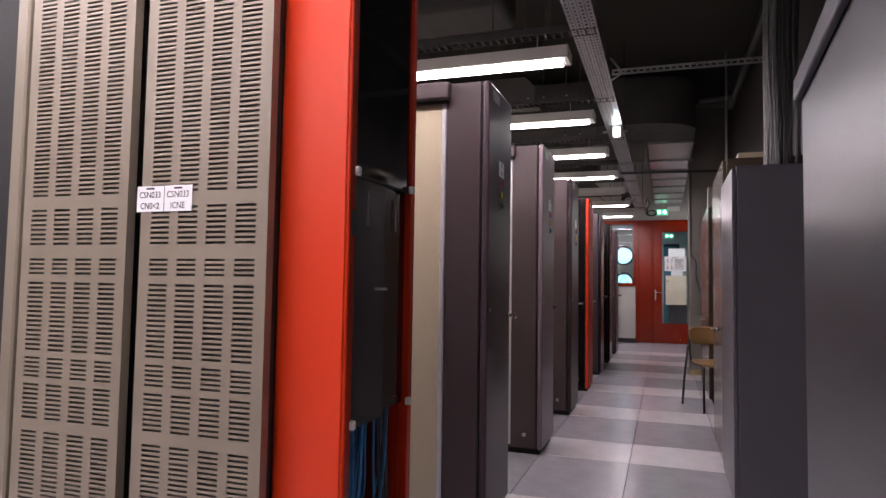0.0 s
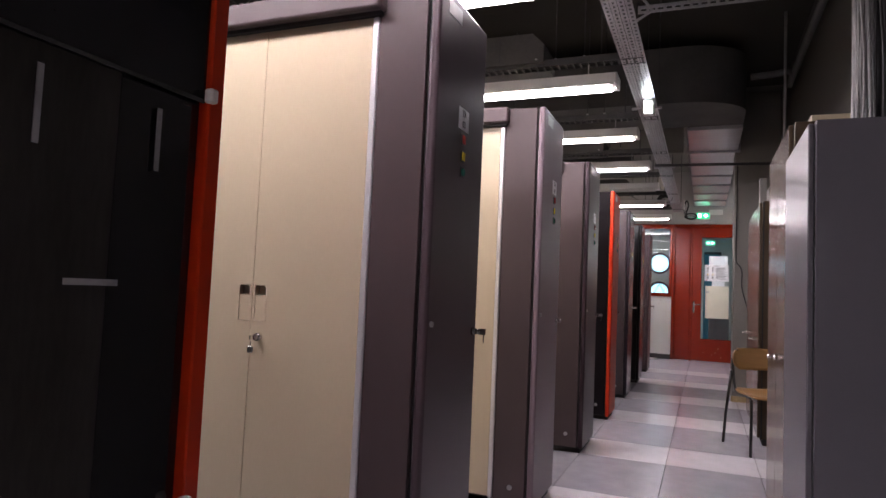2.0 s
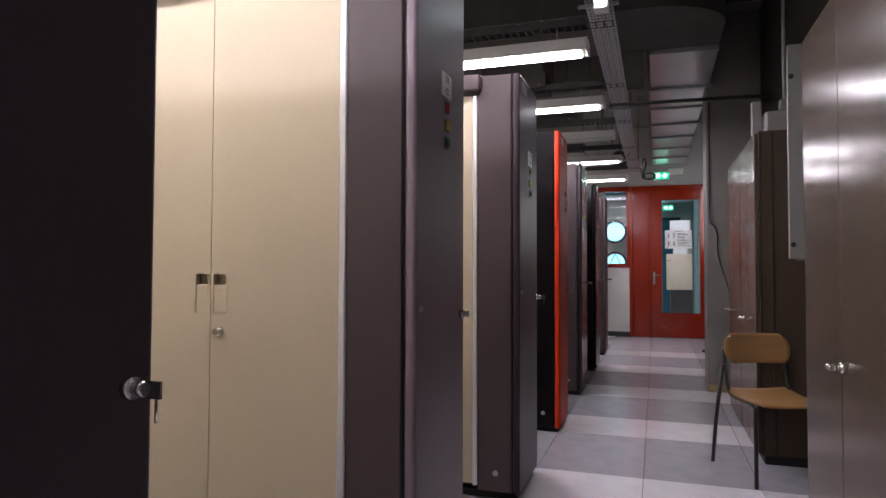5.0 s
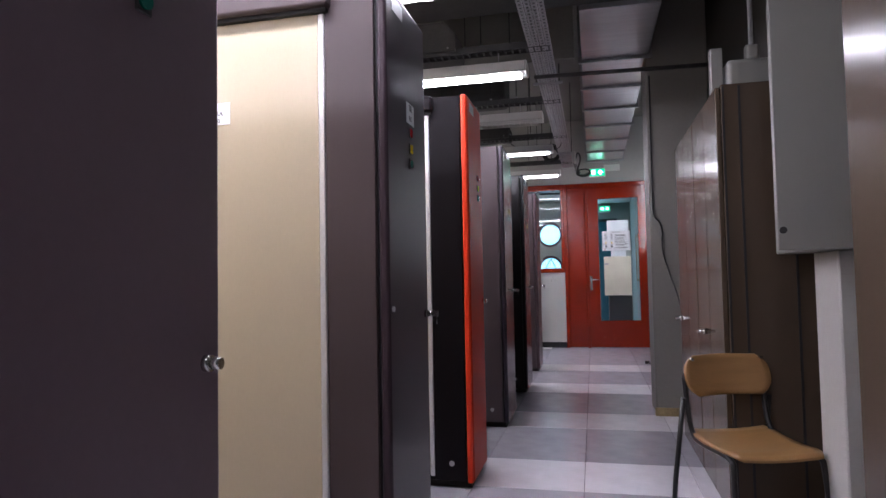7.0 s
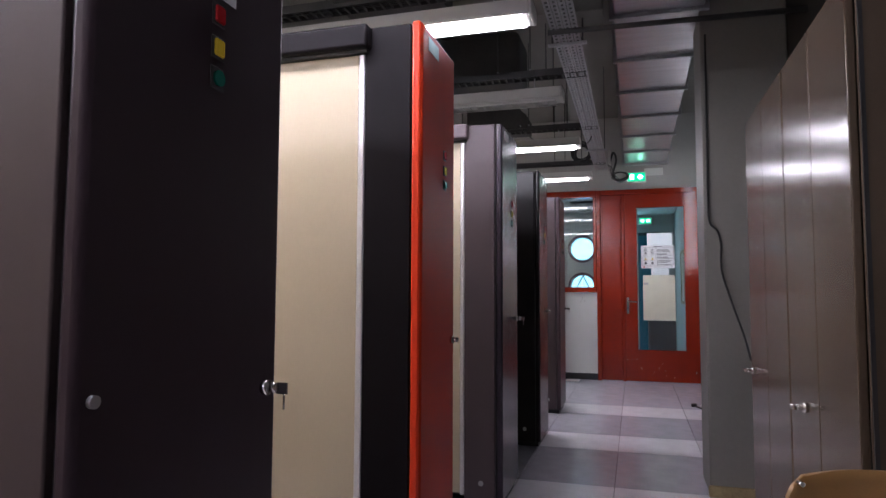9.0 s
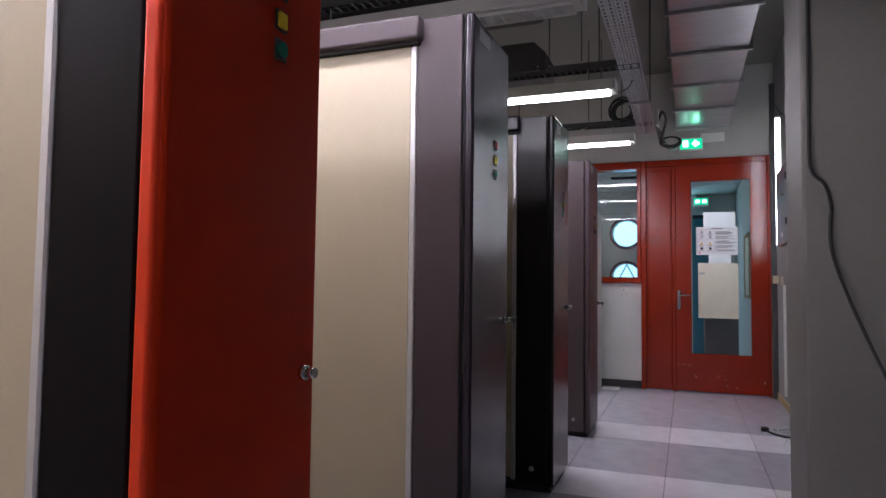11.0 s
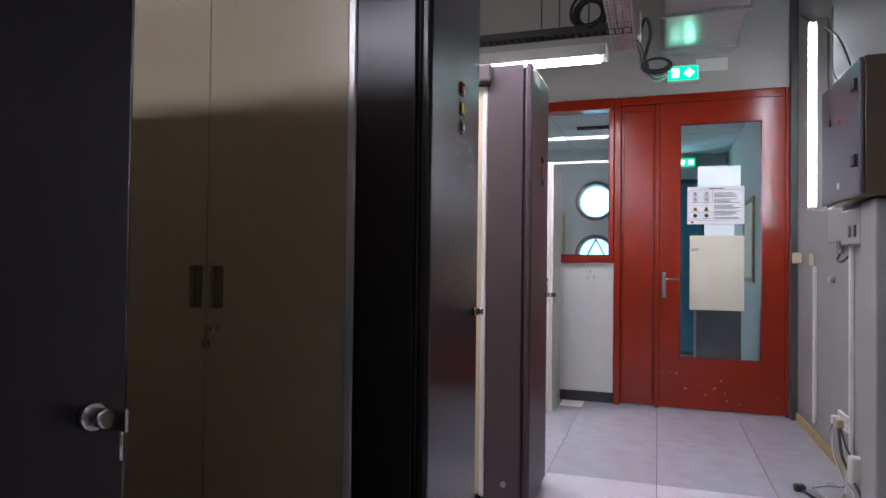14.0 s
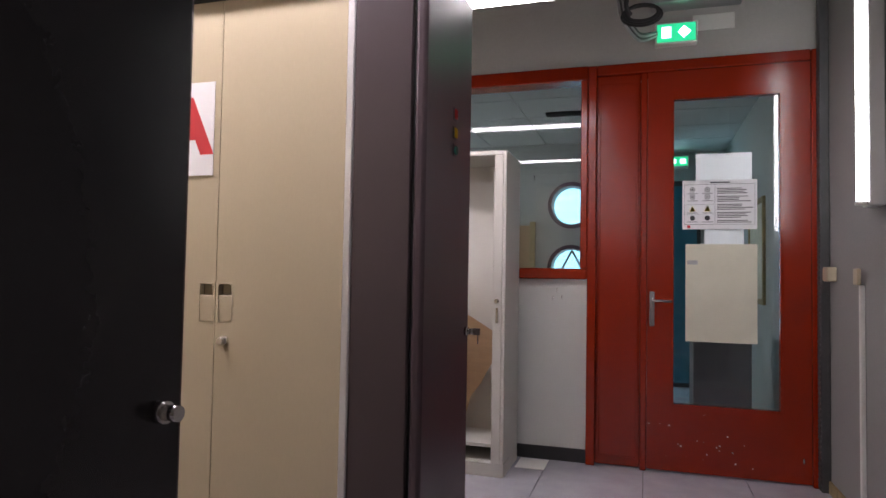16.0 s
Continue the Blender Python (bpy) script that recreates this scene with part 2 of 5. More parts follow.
def tube_path(bm, pts, r, sides=8):
    """A bent round bar through pts."""
    pts = [Vector(p) for p in pts]
    rings = []
    for i, p in enumerate(pts):
        a, b = pts[max(0, i - 1)], pts[min(len(pts) - 1, i + 1)]
        q = (b - a).to_track_quat("Z", "Y").to_matrix()
        rings.append([bm.verts.new(p + q @ Vector((r * math.cos(t), r * math.sin(t), 0))) for t in (2 * math.pi * k / sides for k in range(sides))])
    for u, v in zip(rings, rings[1:]):
        best = min(range(sides), key=lambda o: sum((u[k].co - v[(k + o) % sides].co).length for k in range(sides)))
        for k in range(sides):
            bm.faces.new((u[k], u[(k + 1) % sides], v[(k + 1 + best) % sides], v[(k + best) % sides])).smooth = True
    bm.faces.new(rings[0][::-1])
    bm.faces.new(rings[-1])
    return bm


def smooth_pts(pts, n=6):
    """Points along a soft curve through pts."""
    pts = [Vector(p) for p in pts]
    out = []
    for i in range(len(pts) - 1):
        a, b, c, d = pts[max(0, i - 1)], pts[i], pts[i + 1], pts[min(len(pts) - 1, i + 2)]
        for k in range(n):
            t = k / n
            out.append(0.5 * ((2 * b) + (c - a) * t + (2 * a - 5 * b + 4 * c - d) * t * t + (3 * b - a - 3 * c + d) * t ** 3))
    return out + [pts[-1]]


def thing(name, origin, label, category, group="", kind=""):
    ob = new(name)
    ob.location = origin
    ORIGIN[ob] = Vector(origin)
    ob.empty_display_size = 0.1
    return tagged(ob, label, category, group, kind)


def finish(bm, mat, name):
    bmesh.ops.recalc_face_normals(bm, faces=bm.faces)
    me = bpy.data.meshes.new(name)
    bm.to_mesh(me)
    bm.free()
    me.materials.append(mat)
    return me


def part(name, bm, mat, parent, label="", kind=""):
    """Links bm, given in the coordinates of the place, as one mesh under parent."""
    o = ORIGIN[parent]
    bmesh.ops.translate(bm, vec=-o, verts=bm.verts)
    ob = new(name, finish(bm, mat, name))
    ob.parent = parent
    ORIGIN[ob] = o
    return tagged(ob, label, "", "", kind)


def solid(name, bm, mat, label, category, kind="", group="", origin=None):
    """A thing or piece of the setting that is one mesh."""
    if origin is None:
        bm.verts.ensure_lookup_table()
        xs = [v.co for v in bm.verts]
        origin = Vector((sum(c.x for c in xs) / len(xs), sum(c.y for c in xs) / len(xs), min(c.z for c in xs)))
    origin = Vector(origin)
    bmesh.ops.translate(bm, vec=-origin, verts=bm.verts)
    ob = new(name, finish(bm, mat, name))
    ob.location = origin
    ORIGIN[ob] = origin
    return tagged(ob, label, category, group, kind)


def words(name, text, size, mat, parent, m, label="", width=1.0, bold=0.0):
    """Flat lettering in the built-in font, as a mesh under parent; m places it in the parent's frame."""
    cu = bpy.data.curves.new(name, "FONT")
    cu.body, cu.size, cu.align_x, cu.align_y, cu.extrude, cu.resolution_u = text, size, "CENTER", "CENTER", 0.0003, 2
    cu.offset = bold
    tmp = bpy.data.objects.new(name, cu)
    me = bpy.data.meshes.new_from_object(tmp)
    bpy.data.objects.remove(tmp)
    me.materials.append(mat)
    me.transform(m @ Matrix.Diagonal((width, 1, 1, 1)))
    ob = new(name, me)
    ob.parent = parent
    ORIGIN[ob] = ORIGIN[parent]
    return tagged(ob, label)

# ---- plan ----
END_X = -0.742                                           # aisle faces of the rack ends
FRONT = [2.19, 3.58, 5.012, 6.44, 7.835, 9.23, 10.68, 12.075]  # near faces of the racks
TOP = 2.1
WALL_X, DOOR_Y, CEIL = 0.82, 14.67, 3.55
JOINT_X, TILE = -0.183, 0.580
LEFT_X, BACK_Y = -3.69, -1.6

# ---- floor ----
floor = solid("floor", B(LEFT_X - 0.2, WALL_X + 0.3, BACK_Y - 0.2, 18.8, -0.12, -0.012), M["dark"], "raised floor of light and dark vinyl panels in bands", "floor", "structure")
rows = []
y = BACK_Y
for f in [-0.60, 0.82, 2.24, 3.64, 5.06, 6.475, 7.90, 9.29, 10.74, 12.18]:
    if y < f:
        rows.append((y, f, "tile_dark"))
    rows.append((f, f + 0.54, "tile_light"))
    y = f + 0.54
rows.append((y, 13.6, "tile_lit"))
rows.append((13.6, DOOR_Y + 0.02, "tile_lit"))
# far room floor
rows.append((DOOR_Y + 0.02, 16.7, "tile_dark"))
rows.append((16.7, 18.75, "tile_dark"))

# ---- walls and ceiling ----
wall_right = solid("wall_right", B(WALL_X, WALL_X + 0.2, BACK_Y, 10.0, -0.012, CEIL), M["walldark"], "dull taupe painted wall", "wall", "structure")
wall_recess = solid("wall_recess", B(WALL_X, WALL_X + 0.2, 10.001, DOOR_Y + 0.15, -0.012, CEIL), M["wallrecess"], "off-white painted wall with scuffs, dimmed in its colour", "wall", "structure")
bm = B(LEFT_X - 0.2, LEFT_X, BACK_Y, 15.4, -0.012, CEIL)
box(bm, LEFT_X - 0.2, LEFT_X, 17.0, 18.8, -0.012, CEIL)
box(bm, LEFT_X - 0.2, LEFT_X, 15.4, 17.0, -0.012, 0.9)
box(bm, LEFT_X - 0.2, LEFT_X, 15.4, 17.0, 2.3, CEIL)
wall_left = solid("wall_left", bm, M["wallgrey"], "grey painted wall, an unseen opening added in the far room", "wall", "structure")
# unseen glowing panel outside the added opening, to light the far room
solid("backdrop_far_window", B(LEFT_X - 0.6, LEFT_X - 0.58, 15.0, 17.4, 0.6, 2.6), M["farfill"], "unseen glowing panel added to light the far room", "sky", "structure")
solid("bulkhead", B(LEFT_X, -0.20, 9.5, 9.62, 2.80, CEIL - 0.001, 0.006), M["wallgrey"], "pale painted downstand under the ceiling", "bulkhead", "structure")
wall_back = solid("wall_back", B(LEFT_X - 0.2, WALL_X + 0.2, BACK_Y - 0.2, BACK_Y, -0.012, CEIL), M["wallgrey"], "grey painted wall", "wall", "structure")
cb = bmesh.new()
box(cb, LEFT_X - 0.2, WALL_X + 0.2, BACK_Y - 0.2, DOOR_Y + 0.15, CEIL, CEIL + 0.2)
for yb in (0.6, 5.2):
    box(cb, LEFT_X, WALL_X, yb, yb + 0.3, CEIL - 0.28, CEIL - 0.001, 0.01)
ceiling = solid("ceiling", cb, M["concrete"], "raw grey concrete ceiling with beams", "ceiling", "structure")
# pale sheet under the ceiling, added for more bounce towards rack 6
solid("ceiling_painted", B(LEFT_X, WALL_X - 0.001, 9.63, DOOR_Y - 0.001, CEIL - 0.012, CEIL - 0.002), M["wallgrey"], "pale grey ceiling before the door, added for bounce light", "ceiling", "structure")
# column in white paint; the darker base colour carries its shade
column = solid("column", B(0.347, WALL_X - 0.001, 9.81, 10.22, 0.0, CEIL - 0.001, 0.012, 2), M["columnshade"], "white painted square wall column, shade in its colour", "column", "structure")

# door wall with an opening for the red door set and its side window
WIN_L, WIN_R = -1.9, -0.565
bm = bmesh.new()
box(bm, LEFT_X, WALL_X - 0.001, DOOR_Y, DOOR_Y + 0.15, 2.545, CEIL - 0.001)
box(bm, LEFT_X, WIN_L - 0.06, DOOR_Y, DOOR_Y + 0.15, -0.012, 2.544)
wall_door = solid("wall_door", bm, M["wall"], "off-white wall above the red door set", "wall", "structure")

# red door set
dset = thing("door_1", (0.1, DOOR_Y, 0), "red enamelled door set with glazed leaf and fixed side panel", "door", kind="structure")
bm = bmesh.new()
box(bm, -0.53, -0.475, DOOR_Y - 0.045, DOOR_Y + 0.12, 0, 2.54, 0.006)
box(bm, 0.745, 0.81, DOOR_Y - 0.045, DOOR_Y + 0.12, 0, 2.54, 0.006)
box(bm, -0.474, 0.744, DOOR_Y - 0.043, DOOR_Y + 0.12, 2.475, 2.54, 0.006)
box(bm, -0.205, -0.165, DOOR_Y - 0.035, DOOR_Y + 0.1, 0, 2.474, 0.006)
part("door_frame", bm, M["red"], dset)
part("side_panel", B(-0.474, -0.206, DOOR_Y - 0.012, DOOR_Y + 0.04, 0.01, 2.474, 0.004), M["red"], dset)
for a in ((-0.462, -0.45, 0.06, 2.42), (-0.23, -0.218, 0.06, 2.42), (-0.4499, -0.2301, 0.06, 0.072), (-0.4499, -0.2301, 2.408, 2.42)):
    part("moulding", B(a[0], a[1], DOOR_Y - 0.018, DOOR_Y - 0.0121, a[2], a[3], 0.002), M["red"], dset)
bm = bmesh.new()
L, R, GB, GT = -0.164, 0.744, 0.405, 2.305
for a in ((L, -0.02, 0.012, 2.474), (0.594, R, 0.012, 2.474), (-0.0199, 0.5939, 0.012, GB), (-0.0199, 0.5939, GT, 2.474)):
    box(bm, a[0], a[1], DOOR_Y - 0.022, DOOR_Y + 0.022, a[2], a[3])
leaf = part("door_leaf", bm, M["red"], dset, "red leaf with chips along the foot")
bm = bmesh.new()
for a in ((-0.02, -0.008, GB, GT), (0.582, 0.594, GB, GT), (-0.008, 0.582, GB, GB + 0.012), (-0.008, 0.582, GT - 0.012, GT)):
    box(bm, a[0], a[1], DOOR_Y - 0.026, DOOR_Y + 0.026, a[2], a[3], 0.002)
part("glazing_bead", bm, M["red"], leaf)
pane = part("pane", B(-0.019, 0.593, DOOR_Y - 0.003, DOOR_Y + 0.003, GB + 0.001, GT - 0.001), M["clear"], leaf, "clear glass")
pane.visible_shadow = False
bm = bmesh.new()
box(bm, -0.152, -0.118, DOOR_Y - 0.03, DOOR_Y - 0.0225, 0.885, 1.10, 0.003)
cyl(bm, (-0.135, DOOR_Y - 0.03, 1.045), (-0.135, DOOR_Y - 0.075, 1.045), 0.009)
tube_path(bm, [(-0.135, DOOR_Y - 0.072, 1.045), (-0.10, DOOR_Y - 0.074, 1.045), (-0.02, DOOR_Y - 0.07, 1.042)], 0.008)
cyl(bm, (-0.135, DOOR_Y - 0.03, 0.95), (-0.135, DOOR_Y - 0.036, 0.95), 0.009)
part("door_handle", bm, M["steel"], leaf, "chrome lever handle on a long plate")
bm = bmesh.new()
cyl(bm, (0.70, DOOR_Y - 0.03, 0.13), (0.70, DOOR_Y - 0.03, 0.16), 0.006, 6)
part("floor_bolt", bm, M["steel"], leaf, "small steel bolt")
rnd = random.Random(4)
for _ in range(26):
    cx, cz = rnd.gauss(0.12, 0.2), 0.04 + abs(rnd.gauss(0.12, 0.1))
    cx, cz = max(-0.15, min(0.6, cx)), min(cz, 0.38)
    s = rnd.uniform(0.001, 0.0042)
    bm = bmesh.new()
    box(bm, cx - s, cx + s * rnd.uniform(0.4, 1.5), DOOR_Y - 0.0228, DOOR_Y - 0.0219, cz - s, cz + s * rnd.uniform(0.4, 1.4))
    part("paint_chip", bm, M["white" if rnd.random() < 0.6 else "wallgrey"], leaf, "pale paint chip")

# side window and white panel beneath
wset = thing("window_1", (-1.2, DOOR_Y, 1.2), "red-framed fixed side window over a white panel", "window", kind="structure")
bm = bmesh.new()
box(bm, WIN_L, -0.531, DOOR_Y - 0.045, DOOR_Y + 0.12, 2.455, 2.543, 0.006)
box(bm, WIN_L, -0.531, DOOR_Y - 0.05, DOOR_Y + 0.12, 1.165, 1.235, 0.008)
box(bm, -0.575, -0.531, DOOR_Y - 0.04, DOOR_Y + 0.12, 1.236, 2.454, 0.006)
box(bm, WIN_L, WIN_L + 0.05, DOOR_Y - 0.04, DOOR_Y + 0.12, 1.236, 2.454, 0.006)
part("window_frame", bm, M["red"], wset)
p = part("pane", B(WIN_L + 0.05, -0.576, DOOR_Y + 0.02, DOOR_Y + 0.026, 1.236, 2.454), M["clear"], wset, "clear glass")
p.visible_shadow = False
wl = part("lower_panel", B(WIN_L - 0.05, -0.531, DOOR_Y, DOOR_Y + 0.12, 0.085, 1.164), M["panelwhite"], wset, "white panel with three hooks")
part("skirting", B(WIN_L - 0.05, -0.531, DOOR_Y - 0.006, DOOR_Y + 0.12, 0.0, 0.084), M["darkskirt"], wset, "black skirting")
for hx, hz in ((-0.722, 1.095), (-0.747, 1.043), (-0.69, 1.05)):
    bm = bmesh.new()
    tube_path(bm, [(hx, DOOR_Y + 0.001, hz + 0.01), (hx, DOOR_Y - 0.012, hz + 0.006), (hx, DOOR_Y - 0.018, hz - 0.008), (hx, DOOR_Y - 0.01, hz - 0.014)], 0.0028, 6)
    part("hook", bm, M["steel"], wl)

# ---- far room beyond the door ----
FAR_Y = 17.25
bm = bmesh.new()
box(bm, LEFT_X, 0.95, FAR_Y + 1.35, FAR_Y + 1.5, -0.012, 3.0)
solid("wall_far_end", bm, M["farwall"], "pale painted end wall", "wall", "structure")
solid("wall_far_right", B(0.66, 0.81, DOOR_Y + 0.151, 18.8, -0.012, 3.0), M["farwall"], "pale painted wall", "wall", "structure")
bm = bmesh.new()
NX, HOLE = 40, 0.225
PX, PZ = -0.915, (1.93, 1.27)


def holed_wall(bm, x0, x1, z0, z1, y0, y1, holes, r):
    """A wall in the xz plane with round openings, as quads that run out from each opening to its square cell."""
    zs = sorted([z0, z1] + [h[1] + s * 0.33 for h in holes for s in (-1, 1)])
    cx = holes[0][0]
    a, b = cx - 0.4, cx + 0.4
    for q in ((x0, a), (b, x1)):
        box(bm, q[0], q[1], y0, y1, z0, z1)
    for zz0, zz1 in zip(zs, zs[1:]):
        h = [h for h in holes if zz0 < h[1] < zz1]
        if zz1 - zz0 < 1e-4:
            continue
        if not h:
            box(bm, a, b, y0, y1, zz0, zz1)
            continue
        hx, hz = h[0]
        for yy in (y0, y1):
            inner, outer = [], []
            for k in range(NX):
                t = 2 * math.pi * (k + 0.5) / NX
                c, s = math.cos(t), math.sin(t)
                e = min((b - hx) / abs(c) if abs(c) > 1e-6 else 9, (zz1 - hz) / abs(s) if abs(s) > 1e-6 else 9)
                inner.append(bm.verts.new((hx + r * c, yy, hz + r * s)))
                outer.append(bm.verts.new((hx + e * c, yy, hz + e * s)))
            for k in range(NX):
                j = (k + 1) % NX
                bm.faces.new((inner[k], inner[j], outer[j], outer[k]))


holed_wall(bm, LEFT_X, 0.02, -0.012, 3.0, FAR_Y, FAR_Y + 0.12, [(PX, PZ[0]), (PX, PZ[1])], HOLE)
solid("wall_far", bm, M["farwall"], "pale wall with two round porthole openings", "wall", "structure")
for k, pz in enumerate(PZ):
    ph = thing("window_%d" % (k + 2), (PX, FAR_Y, pz), "round porthole window with a dark plum frame", "window", kind="structure")
    bm = bmesh.new()
    n = 40
    prof = [(0.245, -0.03), (0.245, 0.0), (0.225, 0.12), (0.195, 0.12), (0.195, 0.02), (0.205, -0.03)]
    ring = [[bm.verts.new((PX + a * math.cos(2 * math.pi * i / n), FAR_Y + b, pz + a * math.sin(2 * math.pi * i / n))) for a, b in prof] for i in range(n)]
    for i in range(n):
        u, v = ring[i], ring[(i + 1) % n]
        for q in range(len(prof)):
            w = (q + 1) % len(prof)
            bm.faces.new((u[q], u[w], v[w], v[q]))
    part("window_frame", bm, M["porthole"], ph)
    bm = cyl(bmesh.new(), (PX, FAR_Y + 0.05, pz), (PX, FAR_Y + 0.056, pz), 0.196, 40)
    q = part("pane", bm, M["clear"], ph, "clear glass")
    q.visible_shadow = False
    if k == 1:
        bm = bmesh.new()
        for d in (-1, 1):
            tube_path(bm, [(PX - 0.16 * d, FAR_Y + 0.09, pz - 0.11), (PX, FAR_Y + 0.09, pz + 0.19)], 0.012, 6)
        part("glazing_bar", bm, M["lightgrey"], ph)
solid("backdrop", B(-2.5, 0.0, FAR_Y + 1.0, FAR_Y + 1.02, 0.3, 2.6), M["daylight"], "bright blue daylight beyond the portholes", "sky", "structure")
cbm = bmesh.new()
box(cbm, LEFT_X, 0.95, DOOR_Y + 0.151, 18.8, 2.60, 2.75)
for i in range(8):
    for j in range(7):
        x0, y0 = 0.62 - 0.6 * (i + 1), DOOR_Y + 0.2 + 0.6 * j
        box(cbm, x0 + 0.008, x0 + 0.592, y0 + 0.008, y0 + 0.592, 2.585, 2.6005, 0.003)
solid("ceiling_far_room", cbm, M["ceilingtile"], "white suspended ceiling of square boards", "ceiling", "structure")
av = thing("ceiling_vent", (-0.8, 15.95, 2.64), "dark slotted ceiling air vent", "vent")
part("frame", B(-1.0, -0.62, 15.9, 16.02, 2.572, 2.584, 0.003), M["blackplastic"], av)
for q in range(3):
    part("slat", B(-0.99, -0.63, 15.915 + q * 0.035, 15.925 + q * 0.035, 2.562, 2.5719), M["rail"], av)
solid("wall_far_return", B(0.021, 0.659, FAR_Y + 0.761, FAR_Y + 0.9, -0.012, 2.60), M["farwall"], "pale wall round the teal door", "wall", "structure")
td = thing("door_2", (0.3, FAR_Y + 0.7, 0), "teal painted door standing in the far room", "door", kind="structure")
part("door_leaf", B(0.04, 0.36, FAR_Y + 0.68, FAR_Y + 0.72, 0.05, 2.2, 0.004), M["teal"], td)
part("door_frame", B(0.03, 0.40, FAR_Y + 0.721, FAR_Y + 0.76, 0.0, 2.26, 0.004), M["ink"], td)
fx = thing("exit_sign", (0.15, FAR_Y + 0.64, 2.4), "small lit green exit sign", "exit sign")
part("housing", B(0.05, 0.27, FAR_Y + 0.60, FAR_Y + 0.7605, 2.40, 2.52, 0.006), M["white"], fx)
part("face", B(0.06, 0.26, FAR_Y + 0.594, FAR_Y + 0.5995, 2.41, 2.51), M["exitgreen"], fx)
for q in (0.11, 0.21):
    part("symbol", B(q - 0.03, q + 0.03, FAR_Y + 0.590, FAR_Y + 0.5935, 2.435, 2.485, 0.001), M["exitwhite"], fx)
gb = thing("grey_cupboard", (0.35, 15.3, 0), "low dark grey metal cupboard behind the glazed door", "cupboard")
part("body", B(0.13, 0.48, 15.0, 15.4, 0.04, 0.82, 0.006), M["bluebucket"], gb)
part("plinth", B(0.15, 0.46, 15.02, 15.38, 0.0, 0.04), M["dark"], gb)
wd = thing("door_3", (-1.75, FAR_Y - 0.03, 0), "pale wooden interior door in the far room", "door", kind="structure")
part("door_leaf", B(-2.15, -1.35, FAR_Y - 0.03, FAR_Y - 0.002, 0.0, 1.72, 0.004), M["cardboard"], wd)
part("door_frame", B(-1.349, -1.29, FAR_Y - 0.045, FAR_Y - 0.002, 0.0, 1.76, 0.003), M["skirt"], wd)

pf = thing("framed_picture", (0.655, 16.0, 1.0), "dark-framed picture on the far room wall", "picture")
bm = bmesh.new()
for a in ((15.6, 15.64, 1.0, 1.8), (16.26, 16.3, 1.0, 1.8), (15.6401, 16.2599, 1.0, 1.04), (15.6401, 16.2599, 1.76, 1.8)):
    box(bm, 0.638, 0.659, a[0], a[1], a[2], a[3], 0.003)
part("frame", bm, M["skirt"], pf, "dark wooden frame")
part("sheet", B(0.65, 0.6585, 15.641, 16.259, 1.041, 1.759), M["paperwarm"], pf, "pale mount")

# ---- equipment racks ----
def key_lock(parent, x, y, z, side="front", key=True):
    """A round nickel lock with a key; side says which way it faces."""
    bm = bmesh.new()
    if side == "front":
        cyl(bm, (x, y, z), (x, y - 0.012, z), 0.014, 14)
        cyl(bm, (x, y - 0.012, z), (x, y - 0.026, z), 0.010, 12)
        if key:
            box(bm, x - 0.002, x + 0.002, y - 0.046, y - 0.026, z - 0.008, z + 0.008)
    else:
        d = 1 if side == "aisle" else -1
        cyl(bm, (x, y, z), (x + 0.012 * d, y, z), 0.014, 14)
        cyl(bm, (x + 0.012 * d, y, z), (x + 0.03 * d, y, z), 0.010, 12)
    lk = part("lock", bm, M["steel"], parent, "nickel lock")
    if key:
        bm = bmesh.new()
        if side == "front":
            cyl(bm, (x - 0.004, y - 0.036, z - 0.012), (x - 0.004, y - 0.036, z - 0.032), 0.002, 6)
            box(bm, x - 0.016, x + 0.008, y - 0.038, y - 0.034, z - 0.052, z - 0.030, 0.003)
        else:
            d = 1 if side == "aisle" else -1
            box(bm, x + 0.03 * d, x + 0.052 * d, y - 0.002, y + 0.002, z - 0.011, z + 0.011) if d > 0 else box(bm, x - 0.052, x - 0.03, y - 0.002, y + 0.002, z - 0.011, z + 0.011)
            cyl(bm, (x + 0.045 * d, y, z - 0.008), (x + 0.045 * d, y, z - 0.04), 0.002, 6)
        part("key", bm, M["steel"], lk, "small key hanging in the lock")
    return lk


